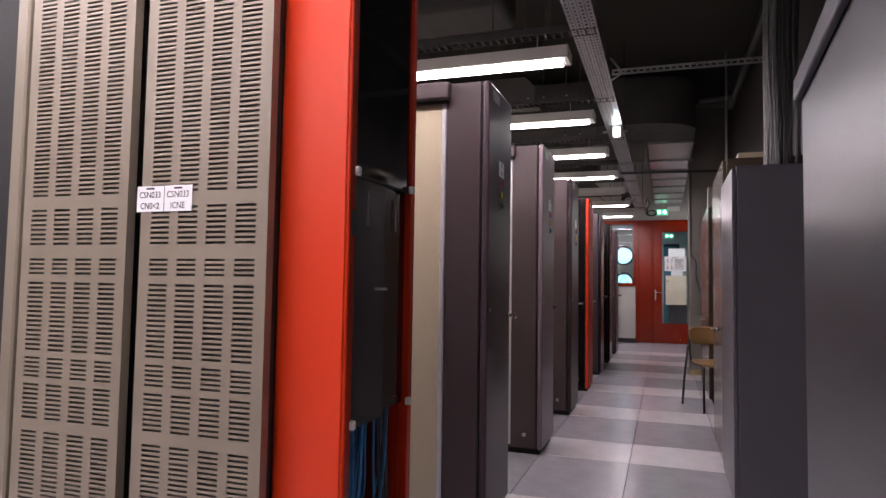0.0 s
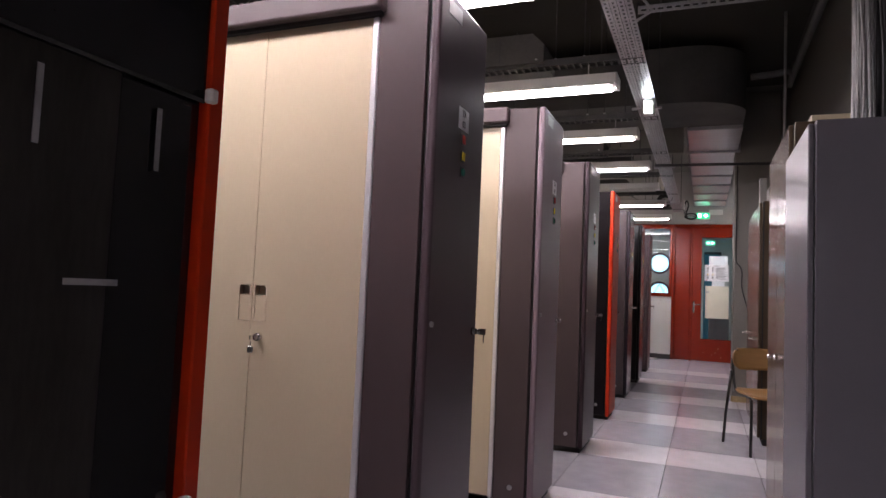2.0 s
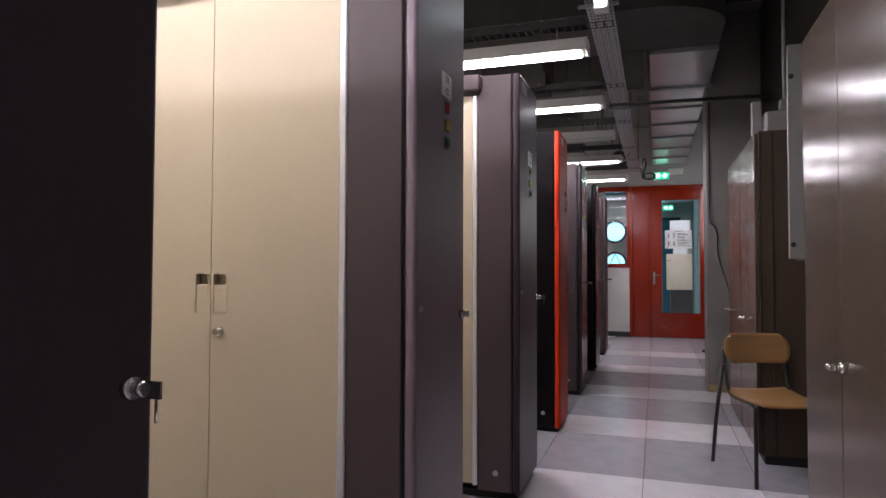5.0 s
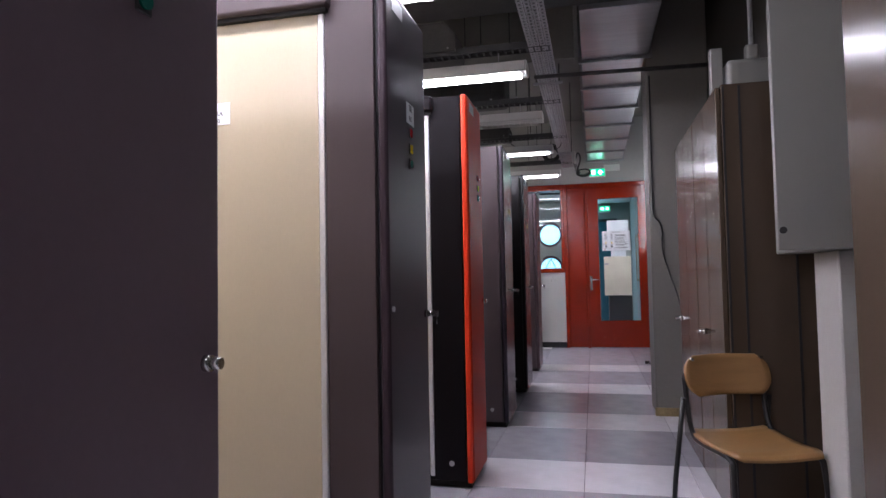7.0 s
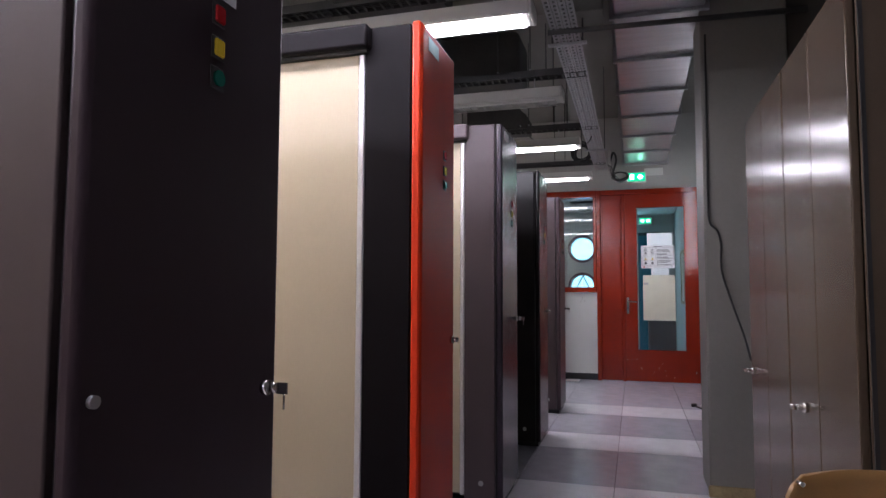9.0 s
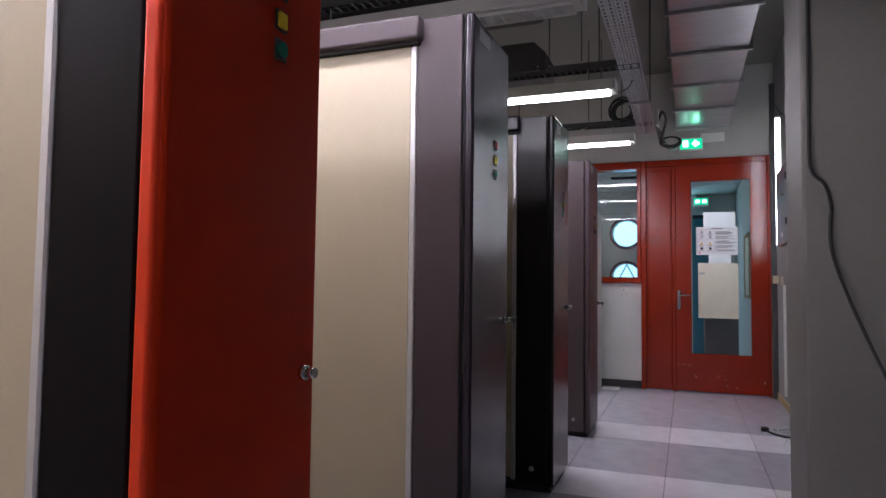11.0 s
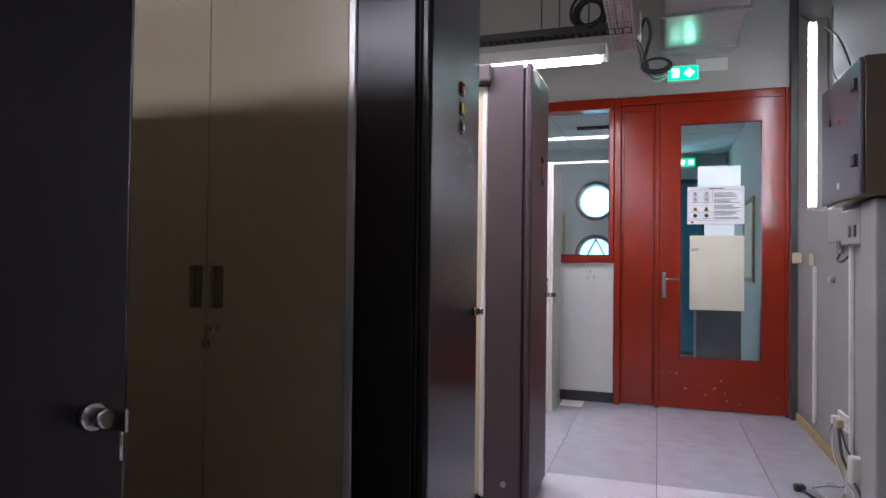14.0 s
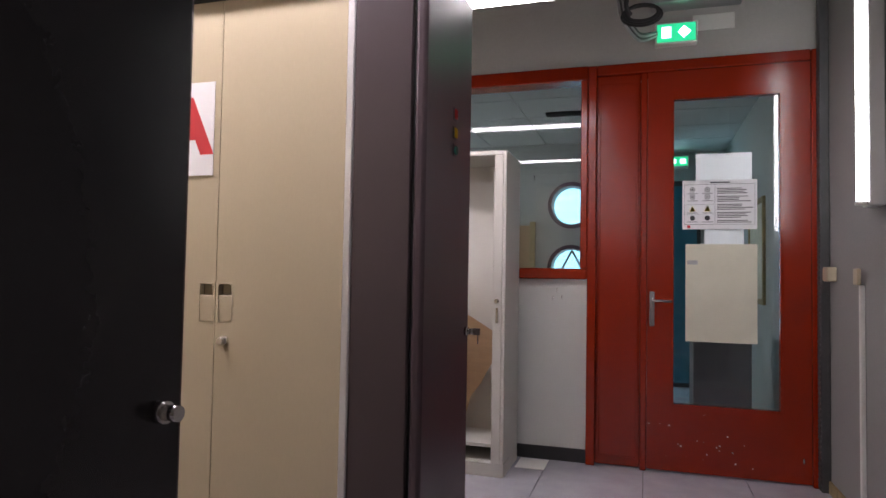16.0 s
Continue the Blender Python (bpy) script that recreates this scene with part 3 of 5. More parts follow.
def cream_door(parent, x0, x1, y, hinge_right, zb=0.07, zt=2.0, pocket=True, gz=(1.0, 1.12)):
    """One tall cream leaf with a recessed grip beside the meeting edge."""
    g0, g1 = (0.009, 0.057) if pocket else (0.012, 0.060)
    gx0, gx1 = (x0 + g0, x0 + g1) if hinge_right else (x1 - g1, x1 - g0)
    gz0, gz1 = gz
    bm = bmesh.new()
    y1 = y + 0.022
    for a in ((x0 + 0.0015, gx0, zb, zt), (gx1, x1 - 0.0015, zb, zt), (gx0, gx1, zb, gz0), (gx0, gx1, gz1, zt)):
        box(bm, a[0], a[1], y, y1, a[2], a[3])
    bmesh.ops.remove_doubles(bm, verts=bm.verts, dist=0.0001)
    d = part("door", bm, M["cream"], parent, "cream lacquered leaf")
    bm = bmesh.new()
    if pocket:
        # shallow dish below, deep finger pocket at the top
        box(bm, gx0, gx1, y + 0.0025, y + 0.0215, gz0, gz1 - 0.034, 0.003, 2)
        box(bm, gx0 - 0.003, gx1 + 0.003, y + 0.028, y + 0.03, gz1 - 0.05, gz1 + 0.012)
        box(bm, gx0 - 0.003, gx1 + 0.003, y + 0.0222, y + 0.0279, gz1 + 0.001, gz1 + 0.006)
    else:
        box(bm, gx0, gx1, y + 0.0165, y + 0.0215, gz0, gz1)
    # rack 6's flat recess: its shade is put into a darker grip colour
    g = part("grip", bm, M["cream" if pocket else "gripshade"], d, "recessed grip")
    # rolled rim of the recess, rounding its corners
    bm = bmesh.new()
    r = 0.009
    loop = []
    for cx, cz, a0 in ((gx1 - r, gz1 - r, 0), (gx0 + r, gz1 - r, 90), (gx0 + r, gz0 + r, 180), (gx1 - r, gz0 + r, 270)):
        loop += [Vector((cx + r * math.cos(radians(a0 + a)), y, cz + r * math.sin(radians(a0 + a)))) for a in (0, 45, 90)]
    tube_path(bm, loop + loop[:1], 0.0014, 6)
    part("rim", bm, M["cream"], g, "rolled rim")
    return d


def plate(parent, x, y0, y1, z0, z1, lines):
    p = part("label_plate", B(x, x + 0.0015, y0, y1, z0, z1), M["paper"], parent, "white label plate")
    n = len(lines)
    for i, text in enumerate(lines):
        m = Matrix.Translation((x + 0.0022, (y0 + y1) / 2, z1 - (i + 0.5) * (z1 - z0) / n)) @ Euler((radians(90), 0, radians(90))).to_matrix().to_4x4()
        m = Matrix.Translation(-ORIGIN[parent]) @ m
        words("lettering", text, (z1 - z0) / n * 0.85, M["ink"], p, m)
    return p


def rack(i, post, endmat, edgemat, label, lines, buttons=True, lit_label=True, sticker=None, sign=False, tag=True):
    """A closed rack row end: brown post, end slab on the aisle, header rail and two pairs of cream doors."""
    f, x = FRONT[i], END_X
    dep = {1: 0.465, 3: 0.49, 4: 0.415}.get(i, 0.475)
    rk = thing("equipment_rack", (x - 0.9, f, 0), label, "equipment rack", "rack rows along the aisle")
    # carcass with gaps behind the doors
    part("carcass", B(-3.3, x - 0.22, f + 0.045, f + dep - 0.01, 0.05, TOP - 0.02), M["dark"], rk)
    # unseen pale back, added to bounce light onto the next rack's doors
    part("back_panel", B(-3.3, x - 0.22, f + dep - 0.0095, f + dep, 0.06, TOP - 0.03), M["cream"], rk, "unseen cream back panel, added for bounce light")
    part("post", B(x - 0.213, x - 0.042, f, f + dep, 0.04, TOP - 0.005, 0.004, 2), M[post], rk, "front post")
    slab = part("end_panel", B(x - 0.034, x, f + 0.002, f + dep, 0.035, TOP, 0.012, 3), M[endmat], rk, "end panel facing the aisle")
    if edgemat:
        part("edge_strip", B(x - 0.037, x - 0.006, f - 0.004, f + 0.02, 0.03, TOP + 0.002, 0.008, 3), M[edgemat], slab, "bright orange edge strip")
    part("gap_filler", B(x - 0.0415, x - 0.0345, f + 0.014, f + dep - 0.01, 0.04, TOP - 0.02), M["dark"], rk)
    part("plinth", B(-3.3, x - 0.02, f + 0.03, f + dep - 0.03, 0.0, 0.034), M["dark"], rk, "recessed dark plinth")
    part("header_rail", B(-3.3, x - 0.19, f - 0.045, f + 0.05, 2.012, TOP - 0.002, 0.012, 3), M[post], rk, "header rail over the doors")
    # near-black strip that stands for the shade under the header
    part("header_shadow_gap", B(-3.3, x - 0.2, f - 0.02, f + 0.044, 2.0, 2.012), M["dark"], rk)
    part("edge_profile", B(x - 0.237, x - 0.2135, f - 0.004, f + 0.03, 0.06, 2.0, 0.004), M["chrome"], rk, "bright aluminium edge profile")
    xr = x - 0.2375
    w = {1: 0.419, 5: 0.4655, 6: 0.4485, 7: 0.4155}.get(i, 0.4395)
    gz = {5: (1.018, 1.140), 6: (1.020, 1.146), 7: (1.030, 1.143)}.get(i, (0.987, 1.109))
    for k in range(2):
        r_, mid, l_ = xr - 2 * w * k, xr - w - 2 * w * k, xr - 2 * w - 2 * w * k
        d = cream_door(rk, mid, r_, f + 0.002, True, pocket=(i != 6), gz=gz)
        e = cream_door(rk, l_, mid, f + 0.002, False, pocket=(i != 6), gz=gz)
        key_lock(d, mid + 0.036, f + 0.002, gz[0] - 0.054, key=(i not in (2, 7)))
        if k == 0 and sticker:
            s = part("label_plate", B(mid + 0.015, mid + 0.112, f, f + 0.0018, 1.652, 1.728), M["paper"], d, "white printed label")
            for j, text in enumerate(sticker):
                m = Matrix.Translation(-ORIGIN[rk]) @ Matrix.Translation((mid + 0.0635, f - 0.0006, 1.715 - j * 0.025)) @ Euler((radians(90), 0, 0)).to_matrix().to_4x4()
                words("lettering", text, 0.022, M["ink"], s, m)
        if k == 0 and sign:
            s = part("sign_board", B(mid - 0.26, mid - 0.022, f - 0.002, f + 0.0015, 1.468, 1.753, 0.0), M["paper"], e, "white sign with a red letter A")
            m = Matrix.Translation(-ORIGIN[rk]) @ Matrix.Translation((mid - 0.112, f - 0.0028, 1.61)) @ Euler((radians(90), 0, 0)).to_matrix().to_4x4()
            words("lettering", "A", 0.225, M["redpaint"], s, m, bold=0.011)
    # fittings on the end panel
    yi, zi = (0.243 if i == 1 else 0.272), (0.0 if i < 4 else 0.04)
    if lines:
        plate(slab, x, f + yi - 0.046, f + yi + 0.050, 1.672, 1.747, lines)
    if buttons:
        for mat, z in (("b_red", 1.639 + zi), ("b_yellow", 1.580 + zi), ("b_green", 1.526 + zi)):
            g = part("lamp_bezel", B(x, x + 0.004, f + yi - 0.018, f + yi + 0.018, z - 0.02, z + 0.02, 0.002), M["blackplastic"], slab, "black bezel")
            if mat == "b_green":
                bb = cyl(bmesh.new(), (x + 0.004, f + yi, z), (x + 0.009, f + yi, z), 0.014, 14)
            else:
                bb = B(x + 0.004, x + 0.0075, f + yi - 0.013, f + yi + 0.013, z - 0.015, z + 0.015, 0.003)
            part("indicator", bb, M[mat], g, {"b_red": "red indicator", "b_yellow": "yellow indicator", "b_green": "dark green indicator"}[mat])
    if tag:
        part("name_plate", B(x, x + 0.0015, f + 0.07, f + 0.19, 2.02, 2.07), M["galv"], slab, "small metal name plate")
    key_lock(slab, x, f + dep - (0.06 if i == 5 else 0.047), {5: 1.003, 6: 1.007, 7: 0.996}.get(i, 0.974), "aisle", key=(i % 2 == 1))
    if i < 4:
        part("knob", cyl(bmesh.new(), (x, f + 0.03, 1.012), (x + 0.008, f + 0.03, 1.012), 0.009, 12), M["galv"], slab, "small round knob")
    part("screw_cap", cyl(bmesh.new(), (x - 0.12, f, 0.13), (x - 0.12, f - 0.006, 0.13), 0.014, 14), M["galv"], rk, "round adjuster cap")
    return rk


RACKS = {
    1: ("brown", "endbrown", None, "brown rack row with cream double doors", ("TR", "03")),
    2: ("brown", "endlit", None, "brown rack row with cream double doors", ("TR", "02")),
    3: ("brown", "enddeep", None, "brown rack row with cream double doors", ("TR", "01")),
    4: ("black", "orangeshade", "orange", "black and orange rack row with cream double doors", ()),
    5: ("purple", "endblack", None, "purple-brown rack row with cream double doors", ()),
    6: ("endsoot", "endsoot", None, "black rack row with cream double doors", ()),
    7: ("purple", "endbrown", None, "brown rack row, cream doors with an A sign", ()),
}
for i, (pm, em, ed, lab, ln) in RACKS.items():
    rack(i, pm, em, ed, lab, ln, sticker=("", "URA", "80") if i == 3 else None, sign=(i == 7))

# first rack: vented grilles, orange post, open end behind smoked sheets
f0, x0 = FRONT[0], END_X
r0 = thing("vented_rack", (x0 - 0.9, f0, 0), "orange rack with beige vented doors and smoked end sheets", "equipment rack", "rack rows along the aisle")
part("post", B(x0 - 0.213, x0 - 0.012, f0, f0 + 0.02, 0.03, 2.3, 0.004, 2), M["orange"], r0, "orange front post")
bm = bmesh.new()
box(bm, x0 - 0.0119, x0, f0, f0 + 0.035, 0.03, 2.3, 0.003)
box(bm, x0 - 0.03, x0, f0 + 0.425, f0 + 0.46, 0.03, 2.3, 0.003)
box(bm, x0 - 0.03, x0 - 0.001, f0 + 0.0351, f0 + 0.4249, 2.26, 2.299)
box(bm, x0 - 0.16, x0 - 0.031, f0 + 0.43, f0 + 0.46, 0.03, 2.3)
part("end_frame", bm, M["orangeshade"], r0, "orange end frame, shade in its colour")
part("back_panel", B(-3.3, x0 - 0.17, f0 + 0.05, f0 + 0.45, 0.03, 2.28), M["dark"], r0)
part("plinth", B(-3.3, x0 - 0.02, f0 + 0.03, f0 + 0.44, 0.0, 0.029), M["dark"], r0)
part("gap_post", B(x0 - 0.245, x0 - 0.2135, f0 - 0.02, f0 + 0.04, 0.03, 2.3, 0.010, 3), M["blackplastic"], r0, "black rounded post")
up = part("smoked_sheet", B(x0 - 0.014, x0 - 0.009, f0 + 0.036, f0 + 0.424, 1.425, 2.258), M["smoke"], r0, "glossy smoked upper sheet")
lo = part("smoked_sheet", B(x0 - 0.020, x0 - 0.015, f0 + 0.036, f0 + 0.262, 0.735, 1.418), M["smoke2"], r0, "dull smoked lower sheet")
part("smoked_sheet", B(x0 - 0.024, x0 - 0.0205, f0 + 0.268, f0 + 0.424, 0.75, 1.424), M["smoke"], r0, "dark smoked lower sheet")
part("inner_frame", B(x0 - 0.12, x0 - 0.03, f0 + 0.036, f0 + 0.424, 0.76, 2.25), M["dark"], r0, "dark equipment frame behind the sheets")
part("edge_strip", B(x0 - 0.0135, x0 - 0.0085, f0 + 0.04, f0 + 0.424, 1.4185, 1.4245), M["blackplastic"], r0, "dark seam strip")
part("tape_mark", B(x0 + 0.0002, x0 + 0.0012, f0 + 0.010, f0 + 0.034, 1.252, 1.318), M["blackplastic"], r0, "strip of black tape")
for yy, zz in ((f0 + 0.034, 1.425), (f0 + 0.426, 1.43), (f0 + 0.034, 0.755), (f0 + 0.426, 0.755)):
    bm = B(x0 - 0.006, x0 + 0.012, yy - 0.009, yy + 0.009, zz - 0.012, zz + 0.012, 0.003)
    part("clip", bm, M["lightgrey"], r0, "pale plastic clip")
for yy, za, zb in ((f0 + 0.135, 1.286, 1.39), (f0 + 0.331, 1.286, 1.385)):
    part("hanging_tape", B(x0 - 0.0148, x0 - 0.0132, yy, yy + 0.009, za, zb), M["galv"], lo, "worn grey tape")
part("tape_mark", B(x0 - 0.0148, x0 - 0.0132, f0 + 0.194, f0 + 0.280, 1.106, 1.115), M["galv"], lo, "pale tape mark")
bm = bmesh.new()
box(bm, x0 - 0.16, x0 - 0.03, f0 + 0.05, f0 + 0.3, 0.33, 0.36, 0.004)
part("cable_shelf", bm, M["galv"], r0, "grey cable shelf")
part("cable_tray", B(x0 - 0.16, x0 - 0.03, f0 + 0.05, f0 + 0.26, 0.361, 0.46, 0.004), M["bluecable"], r0, "blue cable box")
rnd = random.Random(11)
for k in range(34):
    bm = bmesh.new()
    xa, ya = x0 - rnd.uniform(0.03, 0.14), f0 + rnd.uniform(0.04, 0.28)
    yb = ya + rnd.uniform(-0.06, 0.08)
    tube_path(bm, smooth_pts([(xa, ya, 0.40), (xa + rnd.uniform(-0.01, 0.01), (ya + yb) / 2 + rnd.uniform(-0.03, 0.03), 0.58), (xa, yb, 0.80)], 4), 0.0042, 5)
    part("blue_cable", bm, M["bluecable"], r0)
for k in range(7):
    bm = bmesh.new()
    ya = f0 + 0.315 + 0.012 * k
    tube_path(bm, smooth_pts([(x0 - 0.06, ya, 0.05), (x0 - 0.055 + rnd.uniform(-0.01, 0.01), ya + 0.01, 0.4), (x0 - 0.06, ya, 0.82)], 4), 0.005, 6)
    part("grey_cable", bm, M["darkcable"], r0)


def grille_door(parent, x0, x1, y, zt=2.25):
    """A beige sheet door cut by four columns of level slots in banks."""
    banks = [(0.15, 0.30), (0.35, 0.68), (0.708, 0.818), (0.830, 0.896), (0.908, 1.119), (1.135, 1.189), (1.222, 1.336), (1.368, 2.15)]
    w = x1 - x0
    m0 = 0.085 * w
    pitch = (w - 2 * m0 + 0.03) / 4
    cols = [(x0 + m0 + k * pitch, x0 + m0 + k * pitch + pitch - 0.03) for k in range(4)]
    bm = bmesh.new()
    d0, d1 = y, y + 0.003
    z = 0.05
    zs = []
    for a, b in banks:
        n = max(2, round((b - a) / 0.0138))
        st = (b - a) / n
        zs += [(a + st * k + st * 0.26, a + st * k + st * 0.74) for k in range(n)]
    xs = [x0] + [v for c in cols for v in c] + [x1]
    for a, b in zip(xs[0::2], xs[1::2]):
        box(bm, a, b, d0, d1, 0.05, zt)
    edges = [0.05] + [v for q in zs for v in q] + [zt]
    for c in cols:
        for a, b in zip(edges[0::2], edges[1::2]):
            box(bm, c[0], c[1], d0, d1, a, b)
    dr = part("vented_door", bm, M["grille"], parent, "beige sheet door with banks of level slots")
    bm = bmesh.new()
    box(bm, x0, x0 + 0.003, y + 0.0031, y + 0.03, 0.05, zt)
    box(bm, x1 - 0.003, x1, y + 0.0031, y + 0.03, 0.05, zt)
    part("returned_edge", bm, M["grille"], dr)
    # the shade behind the slots is this backing's dark base colour
    part("backing", B(x0 + 0.004, x1 - 0.004, y + 0.012, y + 0.016, 0.06, zt - 0.01), M["grillein"], dr, "dark inner sheet, slot shade in its colour")
    return dr


GY = 2.12
d1 = grille_door(r0, -1.362, -0.944, GY)
d2 = grille_door(r0, -1.815, -1.412, GY)
part("side_post", B(-1.88, -1.83, GY - 0.005, GY + 0.05, 0.03, 2.25, 0.006), M["grille"], r0, "narrow beige post")
for k, lines in enumerate((("CSN033", "CN0<2"), ("CSN033", "ICNE"))):
    xa = -1.376 + 0.096 * k
    s = part("label_plate", B(xa, xa + 0.093, GY - 0.002, GY - 0.0004, 1.317, 1.389), M["paper"], d1, "white printed label")
    for j, text in enumerate(lines):
        m = Matrix.Translation(-ORIGIN[r0]) @ Matrix.Translation((xa + 0.046, GY - 0.0026, 1.363 - 0.031 * j)) @ Euler((radians(90), 0, 0)).to_matrix().to_4x4()
        words("lettering", text, 0.026, M["ink"], s, m, width=0.85)
    part("print_bar", B(xa + 0.032, xa + 0.06, GY - 0.0026, GY - 0.002, 1.379, 1.384), M["ink"], s)

# ---- ceiling services ----
LAMPS = [(y, int(y != 10.19), 2.487) for y in (-1.1, 0.27, 1.68, 3.1, 4.54, 6.01, 7.43, 8.825, 10.19, 11.68, 13.37)]
LX0, LX1 = -2.05, -0.50
proto = {}
for ly, on, lz in LAMPS:
    if on in proto:
        src = proto[on]
        copy_thing(src, Matrix.Translation((-1.27, ly, lz)))
        continue
    lt = thing("fluorescent_lamp", (-1.27, ly, lz), "white hanging fluorescent lamp, lit" if on else "white hanging fluorescent lamp, switched off", "lamp", "lamps over the racks")
    bm = bmesh.new()
    prof = [(-0.078, 0.004), (0.078, 0.004), (0.085, 0.014), (0.085, 0.078), (-0.085, 0.078), (-0.085, 0.014)]
    ends = [[bm.verts.new((xx, ly + a, lz + b)) for a, b in prof] for xx in (LX0, LX1 - 0.02)]
    for k in range(6):
        j = (k + 1) % 6
        bm.faces.new((ends[0][k], ends[0][j], ends[1][j], ends[1][k]))
    bm.faces.new(ends[0]), bm.faces.new(ends[1])
    part("housing", bm, M["lamp_body"], lt, "white sheet housing")
    part("end_cap", B(LX1 - 0.019, LX1, ly - 0.088, ly + 0.088, lz + 0.002, lz + 0.081, 0.008, 2), M["lamp_body"], lt)
    part("end_cap", B(LX0 - 0.02, LX0 - 0.001, ly - 0.088, ly + 0.088, lz + 0.002, lz + 0.081, 0.008, 2), M["lamp_body"], lt)
    part("diffuser", B(LX0 + 0.02, LX1 - 0.05, ly - 0.068, ly + 0.068, lz - 0.004, lz + 0.0035, 0.002), M["tube" if on else "tube_off"], lt, "lit diffuser" if on else "unlit diffuser")
    bm = bmesh.new()
    for k in range(29):
        xx = LX0 + 0.04 + k * 0.05
        box(bm, xx, xx + 0.0025, ly - 0.062, ly + 0.062, lz - 0.0165, lz - 0.0042)
    for yy in (-0.064, 0.062):
        box(bm, LX0 + 0.02, LX1 - 0.05, ly + yy, ly + yy + 0.003, lz - 0.0165, lz - 0.0042)
    if not on:
        part("louvre", bm, M["lamp_body"], lt, "white cross-blade louvre")
    for hx in (-1.9, -0.7):
        part("hanger", cyl(bmesh.new(), (hx, ly, lz + 0.0785), (hx, ly, lz + 0.17), 0.004, 6), M["galv"], lt)
    proto[on] = lt

# unseen second lamps further left, added to brighten the bays between racks
for ly, on, lz in LAMPS[:7] + LAMPS[8:]:
    copy_thing(proto[on], Matrix.Translation((-2.88, ly, lz)))

# slotted rails that carry the lamps across the room, each hung on rods
rail_src = None
for ly, on, lz in LAMPS:
    if rail_src is not None:
        copy_thing(rail_src, Matrix.Translation((-1.5, ly, lz + 0.17)))
        continue
    rl = thing("cable_rail", (-1.5, ly, lz + 0.17), "dark slotted steel cable rail with cables", "cable rail", "rails across the room")
    bm = bmesh.new()
    for dy in (-0.05, 0.05):
        box(bm, LEFT_X, -0.34, ly + dy - 0.003, ly + dy + 0.003, lz + 0.17, lz + 0.215)
    k = LEFT_X + 0.03
    while k < -0.36:
        box(bm, k, k + 0.012, ly - 0.046, ly + 0.046, lz + 0.172, lz + 0.178)
        k += 0.05
    part("slotted_rail", bm, M["rail"], rl)
    for c in range(4):
        bm = tube_path(bmesh.new(), smooth_pts([(LEFT_X, ly - 0.03 + 0.02 * c, lz + 0.192), (-2.4, ly - 0.03 + 0.018 * c, lz + 0.19 + 0.008 * (c % 2)), (-1.2, ly - 0.028 + 0.02 * c, lz + 0.194), (-0.45, ly - 0.03 + 0.02 * c, lz + 0.192)], 5), 0.009, 6)
        part("cable", bm, M["darkcable"], rl, "dark cable")
    for hx in (-3.0, -1.62, -0.62):
        part("hanger_rod", cyl(bmesh.new(), (hx, ly, lz + 0.215), (hx, ly, CEIL + 0.02), 0.005, 6), M["rail"], rl)
    rail_src = rl

# long perforated tray above the aisle
tr = thing("cable_tray", (-0.41, 6, 2.66), "long perforated galvanised cable tray", "cable tray")
for s in range(4):
    a = -0.49 + 0.04 * s
    bm = bmesh.new()
    box(bm, a, a + 0.011, BACK_Y, 13.8, 2.66, 2.664)
    box(bm, a + 0.025, a + 0.036, BACK_Y, 13.8, 2.66, 2.664)
    box(bm, a - 0.0005, a + 0.0015, BACK_Y, 13.8, 2.6641, 2.70)
    yy = BACK_Y
    while yy < 13.78:
        box(bm, a + 0.011, a + 0.025, yy, yy + 0.022, 2.66, 2.664)
        yy += 0.05
    part("perforated_strip", bm, M["galv"], tr)
for c in range(6):
    xx = -0.475 + 0.024 * c
    bm = tube_path(bmesh.new(), smooth_pts([(xx + random.uniform(-0.006, 0.006), y_, 2.674 + 0.004 * (c % 2)) for y_ in (BACK_Y, 2, 5, 8, 11, 13.75)], 4), 0.008, 6)
    part("cable", bm, M["darkcable"], tr, "dark cable in the tray")
for yy in (0.5, 3.9, 7.1, 9.6, 12.6):
    for xx in (-0.505, -0.325):
        part("hanger_rod", cyl(bmesh.new(), (xx, yy, 2.66), (xx, yy, CEIL - 0.005), 0.005, 6), M["rail"], tr)
    part("cross_bar", B(-0.53, -0.30, yy - 0.012, yy + 0.012, 2.642, 2.6595, 0.002), M["galv"], tr)
bm = bmesh.new()
m4 = Matrix.Translation((-0.29, 5.02, 2.535)) @ Matrix.Rotation(math.atan2(0.01, 1.0), 4, "Z")
for dz in (0.0, 0.028):
    box(bm, 0, 0.99, -0.003, 0.003, dz, dz + 0.012, 0, 1, m4)
for k in range(25):
    box(bm, k * 0.04, k * 0.04 + 0.014, -0.003, 0.003, 0.0121, 0.0279, 0, 1, m4)
box(bm, 0, 0.99, 0.0031, 0.03, 0.036, 0.0399, 0, 1, m4)
arm = part("support_arm", bm, M["galv"], tr, "slotted steel arm to the wall")
part("strut", tube_path(bmesh.new(), [(-0.30, 5.02, 2.50), (-0.22, 5.02, 2.545), (-0.30, 5.02, 2.655)], 0.008, 6), M["galv"], arm)
fl = thing("emergency_light", (-0.39, 6.72, 2.5), "small lit emergency lamp under the tray", "lamp")
part("housing", B(-0.425, -0.345, 6.88, 6.97, 2.545, 2.6595, 0.010, 2), M["lamp_body"], fl)
part("lens", B(-0.411, -0.359, 6.855, 6.8795, 2.548, 2.632, 0.010, 2), M["flood"], fl, "lit white lens")

